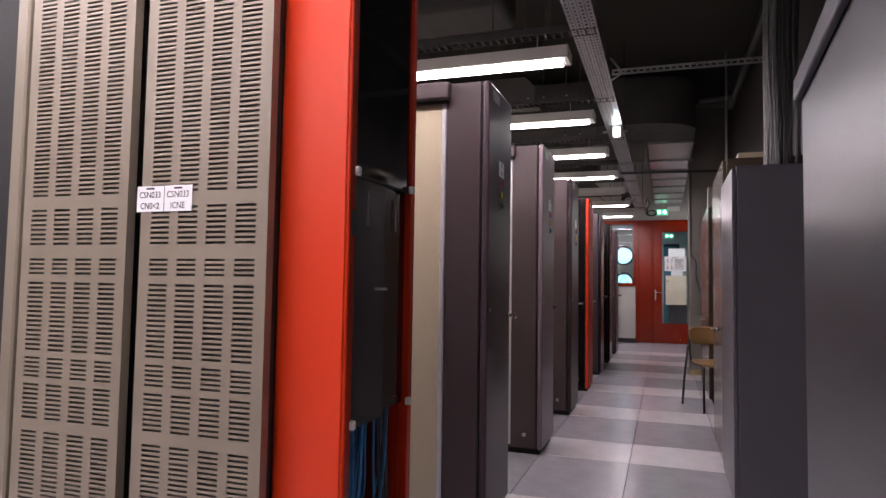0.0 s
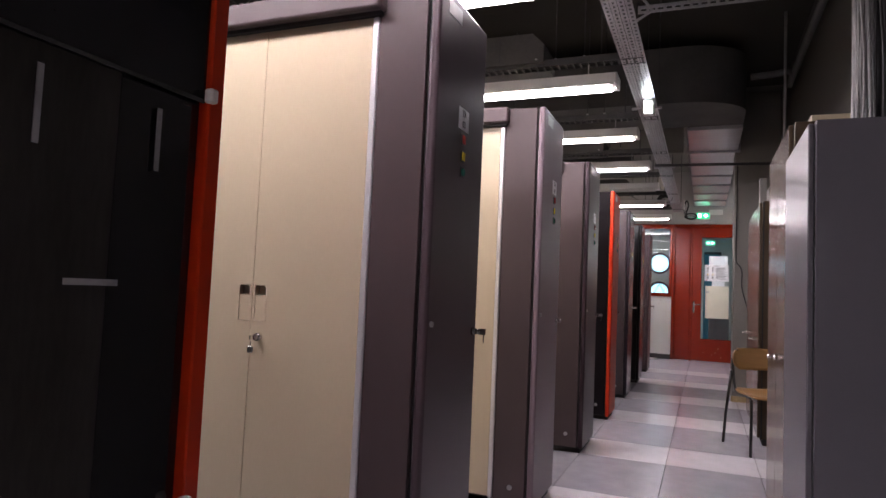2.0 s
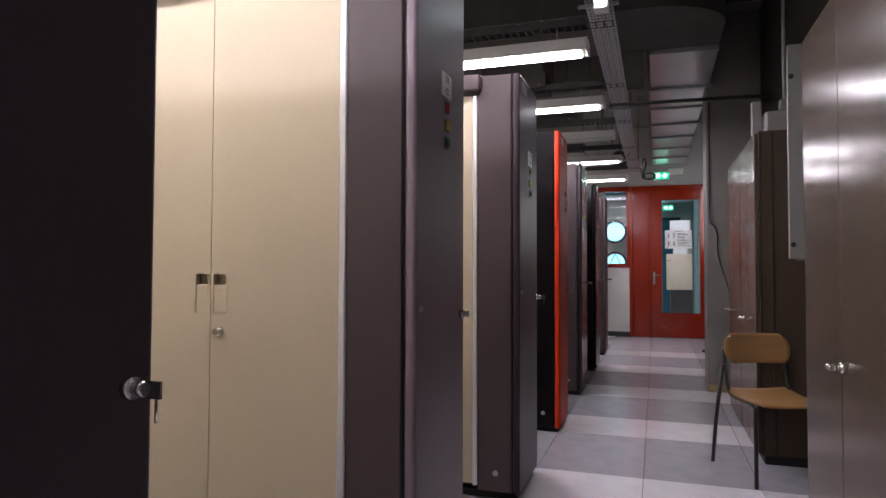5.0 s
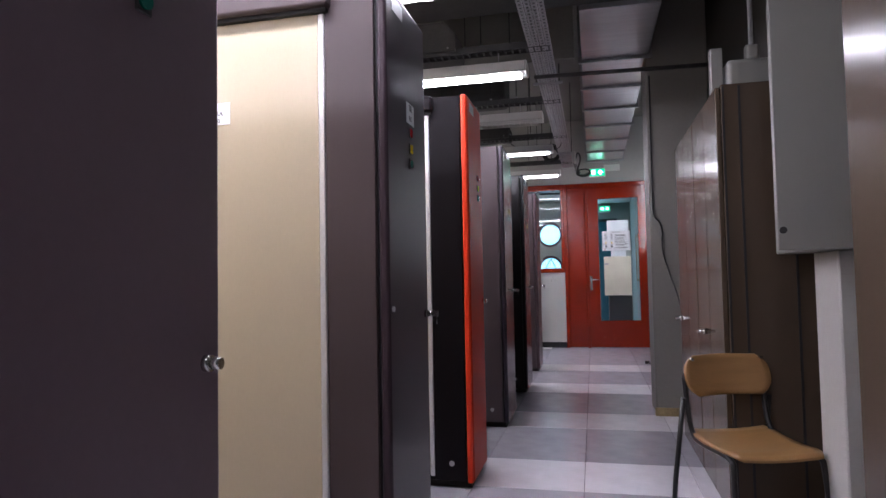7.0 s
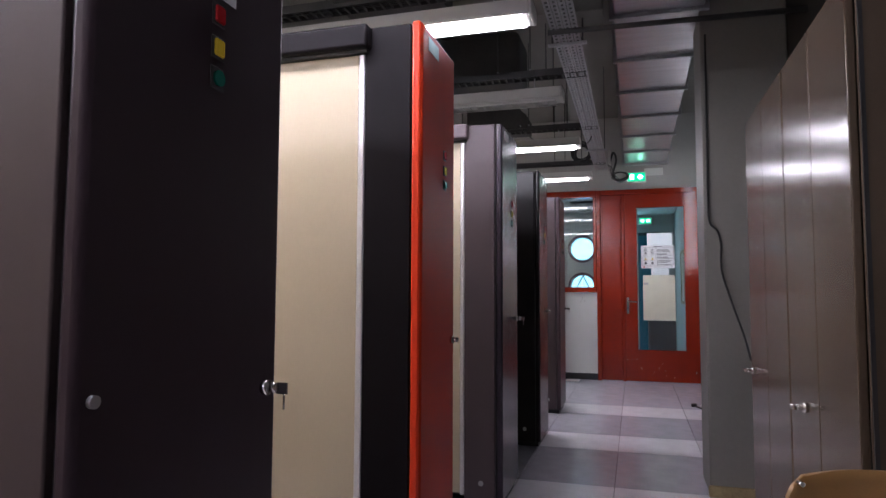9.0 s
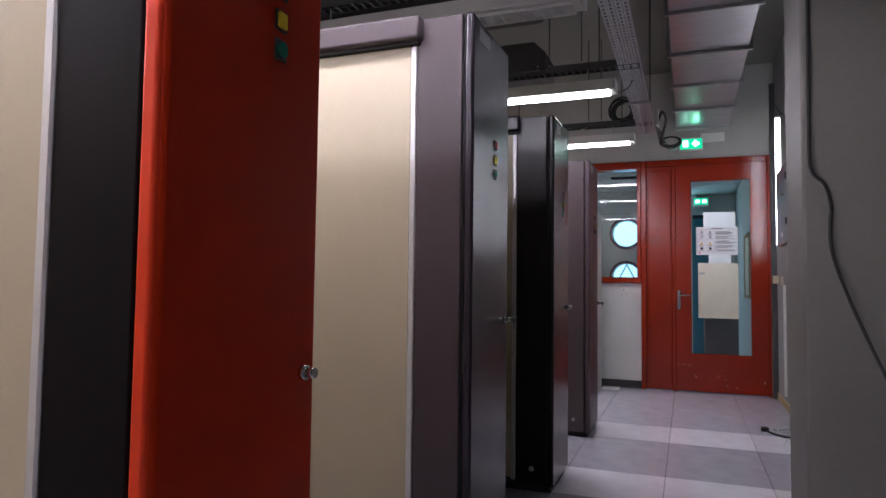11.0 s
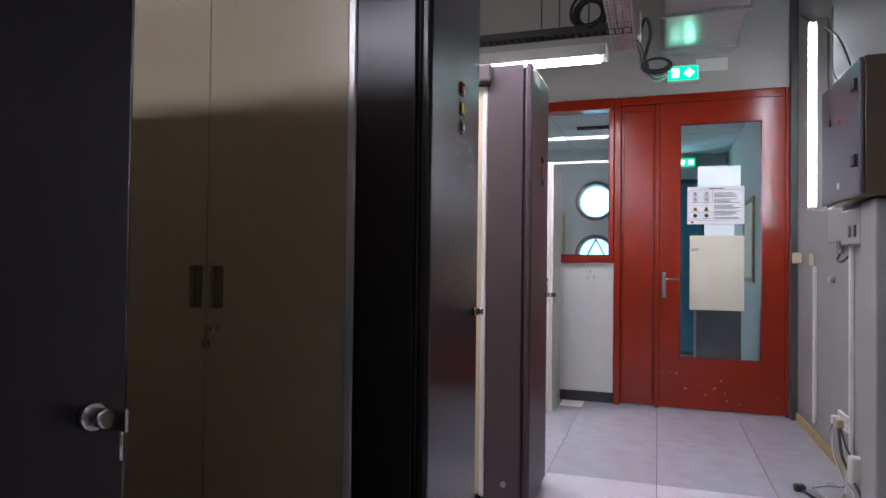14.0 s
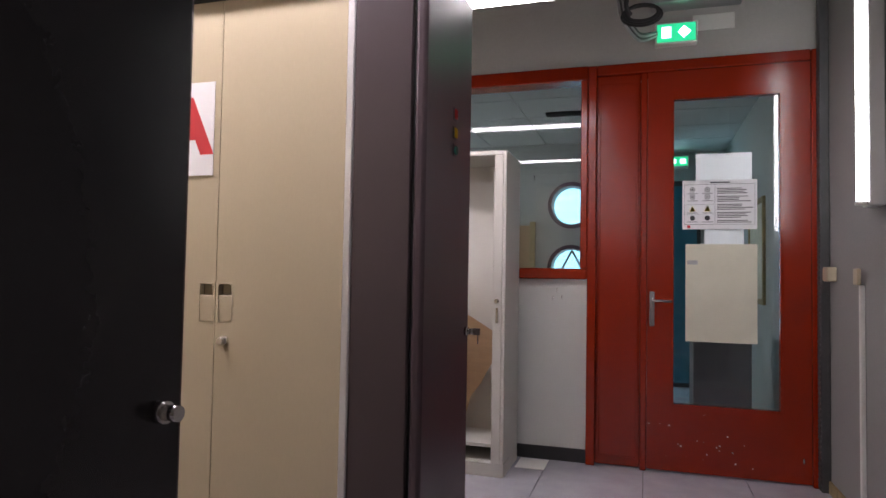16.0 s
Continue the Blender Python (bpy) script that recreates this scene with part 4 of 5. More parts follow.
# air ducts
dc = thing("air_duct", (0.12, 11.5, 2.86), "rectangular galvanised air duct with flanged joints", "air duct")
part("duct_run", B(-0.15, 0.375, 8.75, DOOR_Y - 0.002, 2.86, 3.30, 0.006), M["duct"], dc)
for yy in (9.75, 10.53, 11.31, 12.1, 12.9, 13.7, 14.45):
    part("flange", B(-0.175, 0.40, yy, yy + 0.03, 2.835, 3.32, 0.004), M["galv"], dc)
bm = bmesh.new()
n = 14
top, bot = [], []
pts = [(LEFT_X, 8.75), (-0.15, 8.75), (0.375, 8.75)] + [(0.375 - 0.55 + 0.55 * math.cos(t), 8.3 - 0.45 * math.sin(t)) for t in (math.pi / 2 * k / n for k in range(n + 1))] + [(LEFT_X, 7.85)]
for zz in (2.90, 3.42):
    ring = [bm.verts.new((a, b, zz)) for a, b in pts]
    (bot if zz < 3 else top).extend(ring)
bm.faces.new(bot), bm.faces.new(top)
for k in range(len(pts)):
    j = (k + 1) % len(pts)
    bm.faces.new((bot[k], bot[j], top[j], top[k]))
part("cross_duct", bm, M["duct_dark"], dc, "dusty dark duct that turns across the room")
for yy in (0.9, 4.6, 11.0):
    dd = thing("cross_duct", (-2.2, yy, 2.95), "dark dusty insulated duct across the ceiling", "air duct", "ceiling cross ducts")
    part("duct_run", B(LEFT_X, -0.95, yy, yy + 0.5, 2.95, 3.38, 0.06, 3), M["duct_dark"], dd)
    for q in (-1.6, -2.7):
        part("strap", B(q, q + 0.03, yy - 0.006, yy + 0.506, 2.944, 3.386, 0.05, 2), M["rail"], dd)
rod = thing("support_rod", (0.25, 9.22, 2.6), "dark horizontal steel support pipe", "pipe")
part("pipe", cyl(bmesh.new(), (-0.5, 9.35, 2.63), (WALL_X, 9.37, 2.615), 0.016, 8), M["rail"], rod)
pp = thing("wall_pipe", (0.72, 4, 3.2), "dark pipe along the top of the wall", "pipe")
part("pipe", tube_path(bmesh.new(), smooth_pts([(0.74, BACK_Y, 3.15), (0.74, 7.6, 3.15), (0.70, 7.95, 3.15), (0.40, 8.05, 3.15)], 5), 0.03, 10), M["rail"], pp)

# dark boxes standing on the cable rails
for k, (ly, yw) in enumerate(((6.01, 0.34), (8.825, 0.34), (11.68, 0.34))):
    tb = thing("ballast_box", (-1.25, ly, 2.68), "dark dusty metal box on the cable rail", "metal box", "boxes on the rails")
    bm = bmesh.new()
    prof = [(-1.55, 2.678), (-0.99, 2.678), (-0.985, 2.80), (-1.07, 2.885), (-1.55, 2.885)]
    ends = [[bm.verts.new((a, yy, b)) for a, b in prof] for yy in (ly - 0.08, ly - 0.08 + yw)]
    bm.faces.new(ends[0]), bm.faces.new(ends[1])
    for q in range(5):
        r = (q + 1) % 5
        bm.faces.new((ends[0][q], ends[0][r], ends[1][r], ends[1][q]))
    bmesh.ops.recalc_face_normals(bm, faces=bm.faces)
    part("body", bm, M["duct_dark"], tb)
    part("cover_seam", B(-1.30, -1.292, ly - 0.084, ly - 0.0801, 2.69, 2.875), M["rail"], tb)
    for sx in (-1.5, -1.04):
        part("screw", cyl(bmesh.new(), (sx, ly - 0.08, 2.70), (sx, ly - 0.086, 2.70), 0.007, 8), M["galv"], tb)

# thin rods between the rails and the ceiling
rnd = random.Random(5)
for ly, on, lz in LAMPS[2:]:
    for hx in (-0.95, -0.78, -0.45):
        dx = rnd.uniform(-0.05, 0.05)
        hr = thing("hanger_rod", (hx + dx, ly + 0.05, lz + 0.2), "thin dark threaded rod under the ceiling", "rod", "rods over the rails")
        part("rod", cyl(bmesh.new(), (hx + dx, ly + 0.05, lz + 0.205), (hx + dx, ly + 0.05, CEIL + 0.02), 0.0045, 6), M["rail"], hr)
        part("nut", cyl(bmesh.new(), (hx + dx, ly + 0.05, lz + 0.2455), (hx + dx, ly + 0.05, lz + 0.256), 0.010, 6), M["galv"], hr)
# slack cable between a lamp and the tray
sc = thing("slack_cable", (-0.7, 12.0, 2.6), "thin black cable sagging between lamp and tray", "cable")
part("cable", tube_path(bmesh.new(), smooth_pts([(-1.05, 11.5, 2.68), (-0.94, 12.0, 2.63), (-0.75, 12.05, 2.565), (-0.48, 12.0, 2.59), (-0.42, 12.0, 2.662)], 6), 0.005, 6), M["darkcable"], sc)

# ---- along the right wall ----
def metal_cabinet(name, x0, x1, y0, y1, zt, mat, label, group="", seams=(), locks=(), two=True):
    """A sheet-metal cupboard whose doors face the aisle, with folded edges and side seams."""
    c = thing(name, ((x0 + x1) / 2, (y0 + y1) / 2, 0), label, "cabinet", group)
    part("carcass", B(x0 + 0.022, x1, y0, y1, 0.05, zt, 0.004), M[mat], c)
    part("plinth", B(x0 + 0.04, x1, y0 + 0.01, y1 - 0.01, 0.0, 0.05), M["dark"], c)
    cuts = [y0 + 0.004, (y0 + y1) / 2, y1 - 0.004] if two else [y0 + 0.004, y1 - 0.004]
    ds = []
    for a, b in zip(cuts, cuts[1:]):
        ds.append(part("door", B(x0, x0 + 0.02, a + 0.0015, b - 0.0015, 0.06, zt - 0.012, 0.004, 2), M[mat], c))
    for s in seams:
        part("side_rib", B(s, s + 0.01, y0 - 0.004, y0, 0.06, zt - 0.01), M["dark"], c, "dark fold line")
    for ly, lz in locks:
        d = ds[0] if len(ds) == 1 or ly < cuts[1] else ds[1]
        bm = bmesh.new()
        cyl(bm, (x0, ly, lz), (x0 - 0.014, ly, lz), 0.016, 14)
        cyl(bm, (x0 - 0.014, ly, lz), (x0 - 0.035, ly, lz), 0.009, 10)
        box(bm, x0 - 0.045, x0 - 0.033, ly - 0.022, ly + 0.022, lz - 0.008, lz + 0.008, 0.003)
        part("handle", bm, M["steel"], d, "nickel turn handle")
    return c


g1 = metal_cabinet("grey_cabinet", 0.364, WALL_X - 0.002, 4.275, 4.94, 1.762, "greycab", "tall grey sheet-metal cabinet against the wall", two=False)
t1 = metal_cabinet("taupe_cabinet", 0.376, WALL_X - 0.002, 4.95, 5.85, 1.93, "tan", "tall taupe sheet-metal cabinet with nickel handle", "taupe cabinets", locks=((5.36, 0.86),))
t2 = metal_cabinet("taupe_cabinet", 0.445, WALL_X - 0.002, 7.50, 8.2, 1.945, "tan", "tall taupe sheet-metal cabinet with nickel handle", "taupe cabinets", seams=(0.47, 0.537, 0.742), locks=((7.98, 0.815),))
t3 = metal_cabinet("taupe_cabinet", 0.445, WALL_X - 0.002, 8.205, 8.95, 1.945, "tan", "tall taupe sheet-metal cabinet with nickel handle", "taupe cabinets", locks=((8.86, 0.825),))
bx = thing("carton", (0.6, 5.15, 1.93), "small pale carton on a cabinet", "carton")
part("carton_box", B(0.47, 0.70, 5.02, 5.3, 1.93, 1.975, 0.004), M["cream"], bx)

# leaning brushed metal panel beside the first rack
lp = thing("metal_panel", (0.43, 2.2, 0), "scuffed brushed grey metal cupboard with a folded rim", "cabinet")
m5 = Matrix.Translation((0.43, 2.86, 0)) @ Matrix.Rotation(radians(-3.5), 4, "Z")
bm = bmesh.new()
box(bm, 0.0, 0.38, -2.2, 0.0, 0.03, 1.72, 0.004, 1, m5)
part("body", bm, M["greypan"], lp)
bm = bmesh.new()
box(bm, -0.022, 0.0, -2.2, 0.004, 1.70, 1.765, 0.006, 2, m5)
part("rim", bm, M["greycab"], lp, "folded grey rim")
bm = bmesh.new()
box(bm, 0.0, 0.38, -2.2, 0.0, 0.0, 0.029, 0, 1, m5)
part("plinth", bm, M["dark"], lp)

# bundle of cables down the wall
cbn = thing("cable_bundle", (0.68, 4.75, 1.79), "bundle of grey cables running down the wall", "cables")
rnd = random.Random(5)
for k in range(22):
    xx = 0.585 + 0.0085 * k + rnd.uniform(-0.003, 0.003)
    yy = 4.74 + rnd.uniform(-0.03, 0.05)
    z0 = 1.60 if xx > 0.62 else 1.79
    bm = tube_path(bmesh.new(), smooth_pts([(xx, yy, 1.78), (xx + rnd.uniform(-0.012, 0.012), yy + rnd.uniform(-0.012, 0.012), 2.1), (xx + rnd.uniform(-0.012, 0.012), yy, 2.6), (xx + 0.03, yy, CEIL - 0.01)], 5), rnd.choice((0.005, 0.007, 0.01)), 7)
    part("cable", bm, M["greycable" if k < 9 else "darkcable"], cbn)

# open door of a wall box and the things round it
wb = thing("wall_cupboard", (0.66, 6.8, 1.196), "white metal wall box with its door swung open", "cupboard")
part("door", B(0.512, WALL_X - 0.04, 6.865, 6.89, 1.182, 2.24, 0.004, 2), M["boxgrey"], wb, "open white door")
part("body", B(0.64, WALL_X - 0.001, 6.90, 7.4, 1.182, 2.24, 0.004), M["boxgrey"], wb)
for z in (1.25, 2.08):
    part("lock", cyl(bmesh.new(), (0.527, 6.867, z), (0.527, 6.855, z), 0.012, 12), M["blackplastic"], wb, "black lock")
solid("pilaster", B(0.72, WALL_X - 0.001, 6.95, 7.2, 0.0, 1.181, 0.006), M["wall"], "white boxed-in wall pilaster", "pilaster", "structure")
sw = thing("alarm_box", (0.57, 7.5, 1.95), "white plastic box on top of the cabinet", "box")
part("body", B(0.515, 0.745, 7.58, 7.80, 1.945, 2.08, 0.02, 3), M["boxgrey"], sw)
tk = thing("trunking", (0.43, 7.5, 1.95), "white vertical trunking stub", "trunking")
part("channel", B(0.452, 0.505, 7.62, 7.68, 1.945, 2.15, 0.004), M["boxgrey"], tk)
kn = thing("wall_socket", (0.77, 7.45, 2.15), "small white junction box on a pipe", "junction box")
part("body", B(0.60, 0.66, 7.60, 7.65, 2.0805, 2.15, 0.012, 2), M["boxgrey"], kn)
part("pipe", cyl(bmesh.new(), (0.63, 7.625, 2.15), (0.63, 7.625, CEIL - 0.005), 0.011, 8), M["greycable"], kn)

# chair
def chair():
    """A school chair: black bent tube frame, curved plywood seat and back, facing the camera's side."""
    c = thing("chair", (0.43, 7.1, 0), "plywood school chair with black tubular legs", "chair")
    xl, xr = 0.255, 0.625
    fy, by = 6.94, 7.27

    def sheet(rows, th, label, name):
        b = bmesh.new()
        grid = []
        for r in rows:
            grid.append([b.verts.new(p) for p in r])
        for u, v in zip(grid, grid[1:]):
            for k in range(len(u) - 1):
                b.faces.new((u[k], u[k + 1], v[k + 1], v[k]))
        bmesh.ops.recalc_face_normals(b, faces=b.faces)
        bmesh.ops.solidify(b, geom=list(b.faces), thickness=th)
        for f in b.faces:
            f.smooth = f.calc_area() > 3e-4
        return part(name, b, M["wood"], c, label)

    seat = []
    for j in range(13):
        v = j / 12
        y = fy - 0.02 + v * 0.38
        z = 0.462 - 0.018 * math.sin(v * math.pi) - (0.018 if j == 0 else 0.006 if j == 1 else 0) + 0.012 * v
        inset = 0.025 * max(0, 1 - v * 6) ** 2 + 0.02 * max(0, (v - 0.85) / 0.15) ** 2
        w0, w1 = xl + 0.005 + inset, xr - 0.005 - inset
        seat.append([(w0 + (w1 - w0) * k / 12, y, z - 0.008 * math.sin(k / 12 * math.pi)) for k in range(13)])
    sheet(seat, 0.011, "curved plywood seat", "seat")
    back = []
    for j in range(9):
        v = j / 8
        z = 0.63 + 0.175 * v
        inset = 0.05 * abs(2 * v - 1) ** 3
        w0, w1 = xl - 0.005 + inset, xr + 0.005 - inset
        back.append([(w0 + (w1 - w0) * k / 14, by + 0.05 * v + 0.035 * math.sin(k / 14 * math.pi) - 0.01, z) for k in range(15)])
    sheet(back, 0.010, "curved plywood backrest", "backrest")
    for x, sgn in ((xl + 0.012, -1), (xr - 0.012, 1)):
        o = 0.02 * sgn
        part("leg", tube_path(bmesh.new(), smooth_pts([(x + o, fy - 0.02, 0.006), (x + o * 0.3, fy + 0.01, 0.38), (x, fy + 0.03, 0.432), (x, fy + 0.10, 0.446), (x, by - 0.08, 0.446), (x, by - 0.02, 0.462), (x, by + 0.02, 0.53), (x, by + 0.055, 0.72)], 5), 0.011, 10), M["blacktube"], c, "bent black front leg")
        part("leg", tube_path(bmesh.new(), [(x + o * 0.2 + 0.014 * sgn, by + 0.03, 0.62), (x + o + 0.01 * sgn, by + 0.10, 0.25), (x + o * 1.6, by + 0.14, 0.006)], 0.011, 10), M["blacktube"], c, "splayed black back leg")
        part("bolt", cyl(bmesh.new(), (x + 0.02 * -sgn, by + 0.03, 0.79), (x + 0.02 * -sgn, by + 0.012, 0.79), 0.006, 8), M["steel"], c)
    part("cross_bar", tube_path(bmesh.new(), [(xl + 0.012, fy + 0.1, 0.444), (xr - 0.012, fy + 0.1, 0.444)], 0.009, 8), M["blacktube"], c)
    for ob in c.children:
        ob.data.transform(Matrix.Diagonal((1, 1, 0.945, 1)))
    c.location, c.rotation_euler = (0.485, 7.235, 0), (0, 0, radians(19))
    return c


chair()

# column details
sk = solid("baseboard", B(0.339, WALL_X - 0.001, 9.797, 9.809, 0.0, 0.065, 0.003), M["skirt"], "chipped wooden skirting on the column", "skirting", "structure")
cw = thing("wall_cable", (0.42, 9.795, 0.85), "black cable hanging on the column", "cable")
part("cable", tube_path(bmesh.new(), smooth_pts([(0.375, 9.802, 2.7), (0.372, 9.802, 2.0), (0.370, 9.802, 1.68), (0.378, 9.80, 1.57), (0.418, 9.798, 1.52), (0.436, 9.798, 1.44), (0.432, 9.796, 1.37), (0.438, 9.798, 1.27), (0.475, 9.76, 1.12), (0.512, 9.62, 0.95), (0.50, 9.30, 0.83)], 6), 0.006, 7), M["rubber"], cw)

# recess wall by the door
solid("pilaster_recess", B(0.715, WALL_X - 0.001, 12.38, 12.6, 0.0, 1.465, 0.006), M["wallrecess"], "white boxed pilaster under the electric box", "pilaster", "structure")
ut = thing("tube_light", (0.78, 13.9, 1.54), "vertical fluorescent tube light on the wall, lit", "lamp")
part("housing", B(0.756, WALL_X - 0.001, 13.66, 13.77, 1.515, 2.72, 0.006), M["lamp_body"], ut)
for z in (1.522, 2.701):
    part("tube_socket", B(0.716, 0.7555, 13.693, 13.737, z, z + 0.0175, 0.004), M["white"], ut)
part("tube", cyl(bmesh.new(), (0.737, 13.715, 1.54), (0.737, 13.715, 2.70), 0.018, 14), M["walltube"], ut, "lit tube")
jb = thing("electric_box", (0.72, 12.6, 1.47), "grey metal electric box with black latches", "electric box")
part("body", B(0.65, WALL_X - 0.001, 12.28, 12.95, 1.47, 2.07, 0.006, 2), M["tan"], jb)
dj = part("door", B(0.63, 0.649, 12.285, 12.945, 1.475, 2.065, 0.006, 2), M["greycab"], jb, "grey door with a warning sticker")
for z in (1.60, 1.93):
    part("latch", B(0.612, 0.6295, 12.31, 12.36, z, z + 0.05, 0.004, 2), M["blackplastic"], dj, "black latch")
bm = bmesh.new()
vs = [bm.verts.new((0.6285, 12.78 + a, 1.86 + b)) for a, b in ((-0.03, 0), (0.03, 0), (0, 0.055))]
bm.faces.new(vs)
bmesh.ops.solidify(bm, geom=list(bm.faces), thickness=0.001)
part("warning_sticker", bm, M["yellowsign"], dj, "yellow warning triangle")
part("label_plate", B(0.6275, 0.6288, 12.60, 12.64, 1.53, 1.56), M["paper"], dj, "small white label")
part("red_mark", B(0.6265, 0.6288, 12.55, 12.61, 1.84, 1.855), M["b_red"], dj, "red mark")
j2 = thing("socket_box", (0.76, 12.9, 1.3), "grey switch box with two sockets below it", "switch box")
part("body", B(0.74, WALL_X - 0.001, 12.70, 13.05, 1.27, 1.455, 0.01, 2), M["boxgrey"], j2)
part("blank_cover", B(0.752, WALL_X - 0.001, 13.06, 13.38, 1.30, 1.50, 0.01, 2), M["boxgrey"], j2, "plain grey-white cover")
for yy in (12.76, 12.85):
    part("socket", B(0.733, 0.7395, yy, yy + 0.035, 1.31, 1.37, 0.002), M["blackplastic"], j2, "dark socket")
for yy, zt, nm in ((13.97, 1.165, "white surface conduit with a switch"), (13.12, 1.295, "white surface conduit under the switch box")):
    cd = thing("conduit", (WALL_X - 0.02, yy, 0.1), nm, "conduit")
    part("channel", B(WALL_X - 0.022, WALL_X - 0.001, yy - 0.012, yy + 0.012, 0.12, zt, 0.003), M["white"], cd)
    if yy > 13.5:
        part("switch", B(WALL_X - 0.04, WALL_X - 0.0225, yy - 0.035, yy + 0.035, 1.165, 1.245, 0.006, 2), M["cream"], cd, "ivory switch")
s2 = thing("wall_switch", (WALL_X - 0.02, 14.48, 1.15), "ivory switch beside the door", "switch")
part("body", B(WALL_X - 0.05, WALL_X - 0.001, 14.42, 14.52, 1.18, 1.26, 0.008, 2), M["cream"], s2)
# plain round knob on the wall, its use not known
kb = thing("door_stop", (WALL_X - 0.03, 13.3, 1.02), "small grey knob on the wall", "door stop")
part("knob", cyl(bmesh.new(), (WALL_X, 13.52, 1.082), (WALL_X - 0.03, 13.52, 1.082), 0.02, 12), M["galv"], kb)
bb = bmesh.new()
box(bb, WALL_X - 0.014, WALL_X - 0.001, 10.21, DOOR_Y - 0.05, 0.0, 0.07, 0.003)
solid("baseboard_recess", bb, M["skirt"], "chipped wooden skirting along the wall", "skirting", "structure")
dp = thing("door_seal", (0.80, DOOR_Y - 0.08, 0), "ribbed grey cable duct beside the door frame", "cable duct")
bm = bmesh.new()
box(bm, 0.77, WALL_X - 0.001, DOOR_Y - 0.11, DOOR_Y - 0.047, 0.0, CEIL - 0.3, 0.004)
for k in range(80):
    box(bm, 0.766, 0.7699, DOOR_Y - 0.105, DOOR_Y - 0.055, 0.02 + 0.03 * k, 0.038 + 0.03 * k)
part("ribbed_channel", bm, M["rail"], dp)
part("end_cap", B(0.768, WALL_X - 0.001, DOOR_Y - 0.112, DOOR_Y - 0.046, CEIL - 0.2999, CEIL - 0.27, 0.004), M["rail"], dp)
so = thing("power_socket", (WALL_X - 0.03, 13.0, 0.3), "pair of white wall sockets with plugs", "socket")
part("plate", B(WALL_X - 0.02, WALL_X - 0.001, 13.18, 13.37, 0.25, 0.34, 0.006, 2), M["white"], so)
for yy in (13.23, 13.32):
    part("plug", B(WALL_X - 0.06, WALL_X - 0.0205, yy - 0.022, yy + 0.022, 0.265, 0.315, 0.008, 2), M["lightgrey" if yy > 13.3 else "cream"], so, "plug")
ps = thing("power_adapter", (0.74, 12.9, 0), "white plug adapter hanging by its cables", "adapter")
part("body", B(0.74, 0.80, 12.86, 12.93, 0.06, 0.2, 0.012, 2), M["lightgrey"], ps)
ca = thing("floor_cable", (0.6, 12.9, 0), "black power cable lying on the floor", "cable")
part("cable", tube_path(bmesh.new(), smooth_pts([(0.775, 13.23, 0.27), (0.75, 13.06, 0.16), (0.76, 12.88, 0.08), (0.75, 12.70, 0.02), (0.68, 12.66, 0.01), (0.58, 12.74, 0.01), (0.53, 12.86, 0.01)], 6), 0.008, 8), M["rubber"], ca)
part("plug", B(0.49, 0.545, 12.86, 12.91, 0.0, 0.035, 0.01, 2), M["rubber"], ca, "black plug")
cg = thing("thin_cable", (0.66, 12.9, 0), "loose loops of thin grey cable on the floor", "cable")
lo_ = []
for k in range(40):
    t = k / 40 * 4 * math.pi
    lo_.append((0.66 + (0.07 + 0.01 * math.sin(3 * t)) * math.cos(t), 12.9 + (0.11 + 0.02 * math.sin(2 * t)) * math.sin(t), 0.008 + 0.02 * (k % 7 == 3)))
part("cable", tube_path(bmesh.new(), smooth_pts(lo_ + [(0.78, 13.1, 0.12), (0.778, 13.23, 0.265)], 2), 0.003, 6), M["lightgrey"], cg)

# more loose leads under the sockets
for k, pts in enumerate((
        [(0.775, 13.32, 0.27), (0.75, 13.26, 0.14), (0.74, 13.0, 0.05), (0.76, 12.88, 0.012), (0.70, 12.75, 0.006), (0.63, 12.60, 0.006), (0.60, 12.46, 0.006)],
        [(0.775, 13.33, 0.28), (0.76, 13.36, 0.20), (0.765, 13.22, 0.10), (0.75, 12.98, 0.03), (0.66, 13.0, 0.006), (0.58, 12.92, 0.006), (0.60, 12.80, 0.006), (0.72, 12.72, 0.006)],
        [(0.78, 13.22, 0.27), (0.77, 13.05, 0.2), (0.79, 12.86, 0.10), (0.78, 12.78, 0.01), (0.66, 12.52, 0.006)])):
    lc = thing("loose_lead", (0.7, 12.85, 0), "thin loose lead trailing from the socket", "cable", "leads under the sockets")
    part("cable", tube_path(bmesh.new(), smooth_pts(pts, 6), 0.0035 + 0.001 * k, 6), M[("lightgrey", "greycable", "rubber")[k]], lc)
wp = thing("wall_conduit", (0.79, 13.5, 2.3), "thin grey cable from the ceiling to the electric box", "cable")
part("cable", tube_path(bmesh.new(), smooth_pts([(0.805, 14.4, 3.0), (0.80, 13.6, 2.62), (0.80, 13.3, 2.45), (0.79, 12.95, 2.12), (0.78, 12.85, 2.075)], 6), 0.006, 6), M["darkcable"], wp)
part("drop", tube_path(bmesh.new(), smooth_pts([(0.805, 13.5, 2.72), (0.80, 13.48, 2.5), (0.80, 13.46, 2.32), (0.80, 13.3, 2.2)], 5), 0.005, 6), M["greycable"], wp)
gl = thing("conduit_clip", (0.76, 12.95, 1.24), "nickel cable gland with a bent lead", "cable gland")
part("gland", cyl(bmesh.new(), (0.785, 13.24, 1.2995), (0.785, 13.24, 1.235), 0.018, 10), M["steel"], gl)
part("lead", tube_path(bmesh.new(), smooth_pts([(0.785, 13.24, 1.235), (0.775, 13.26, 1.20), (0.78, 13.19, 1.19), (0.80, 13.13, 1.22)], 5), 0.007, 6), M["darkcable"], gl)
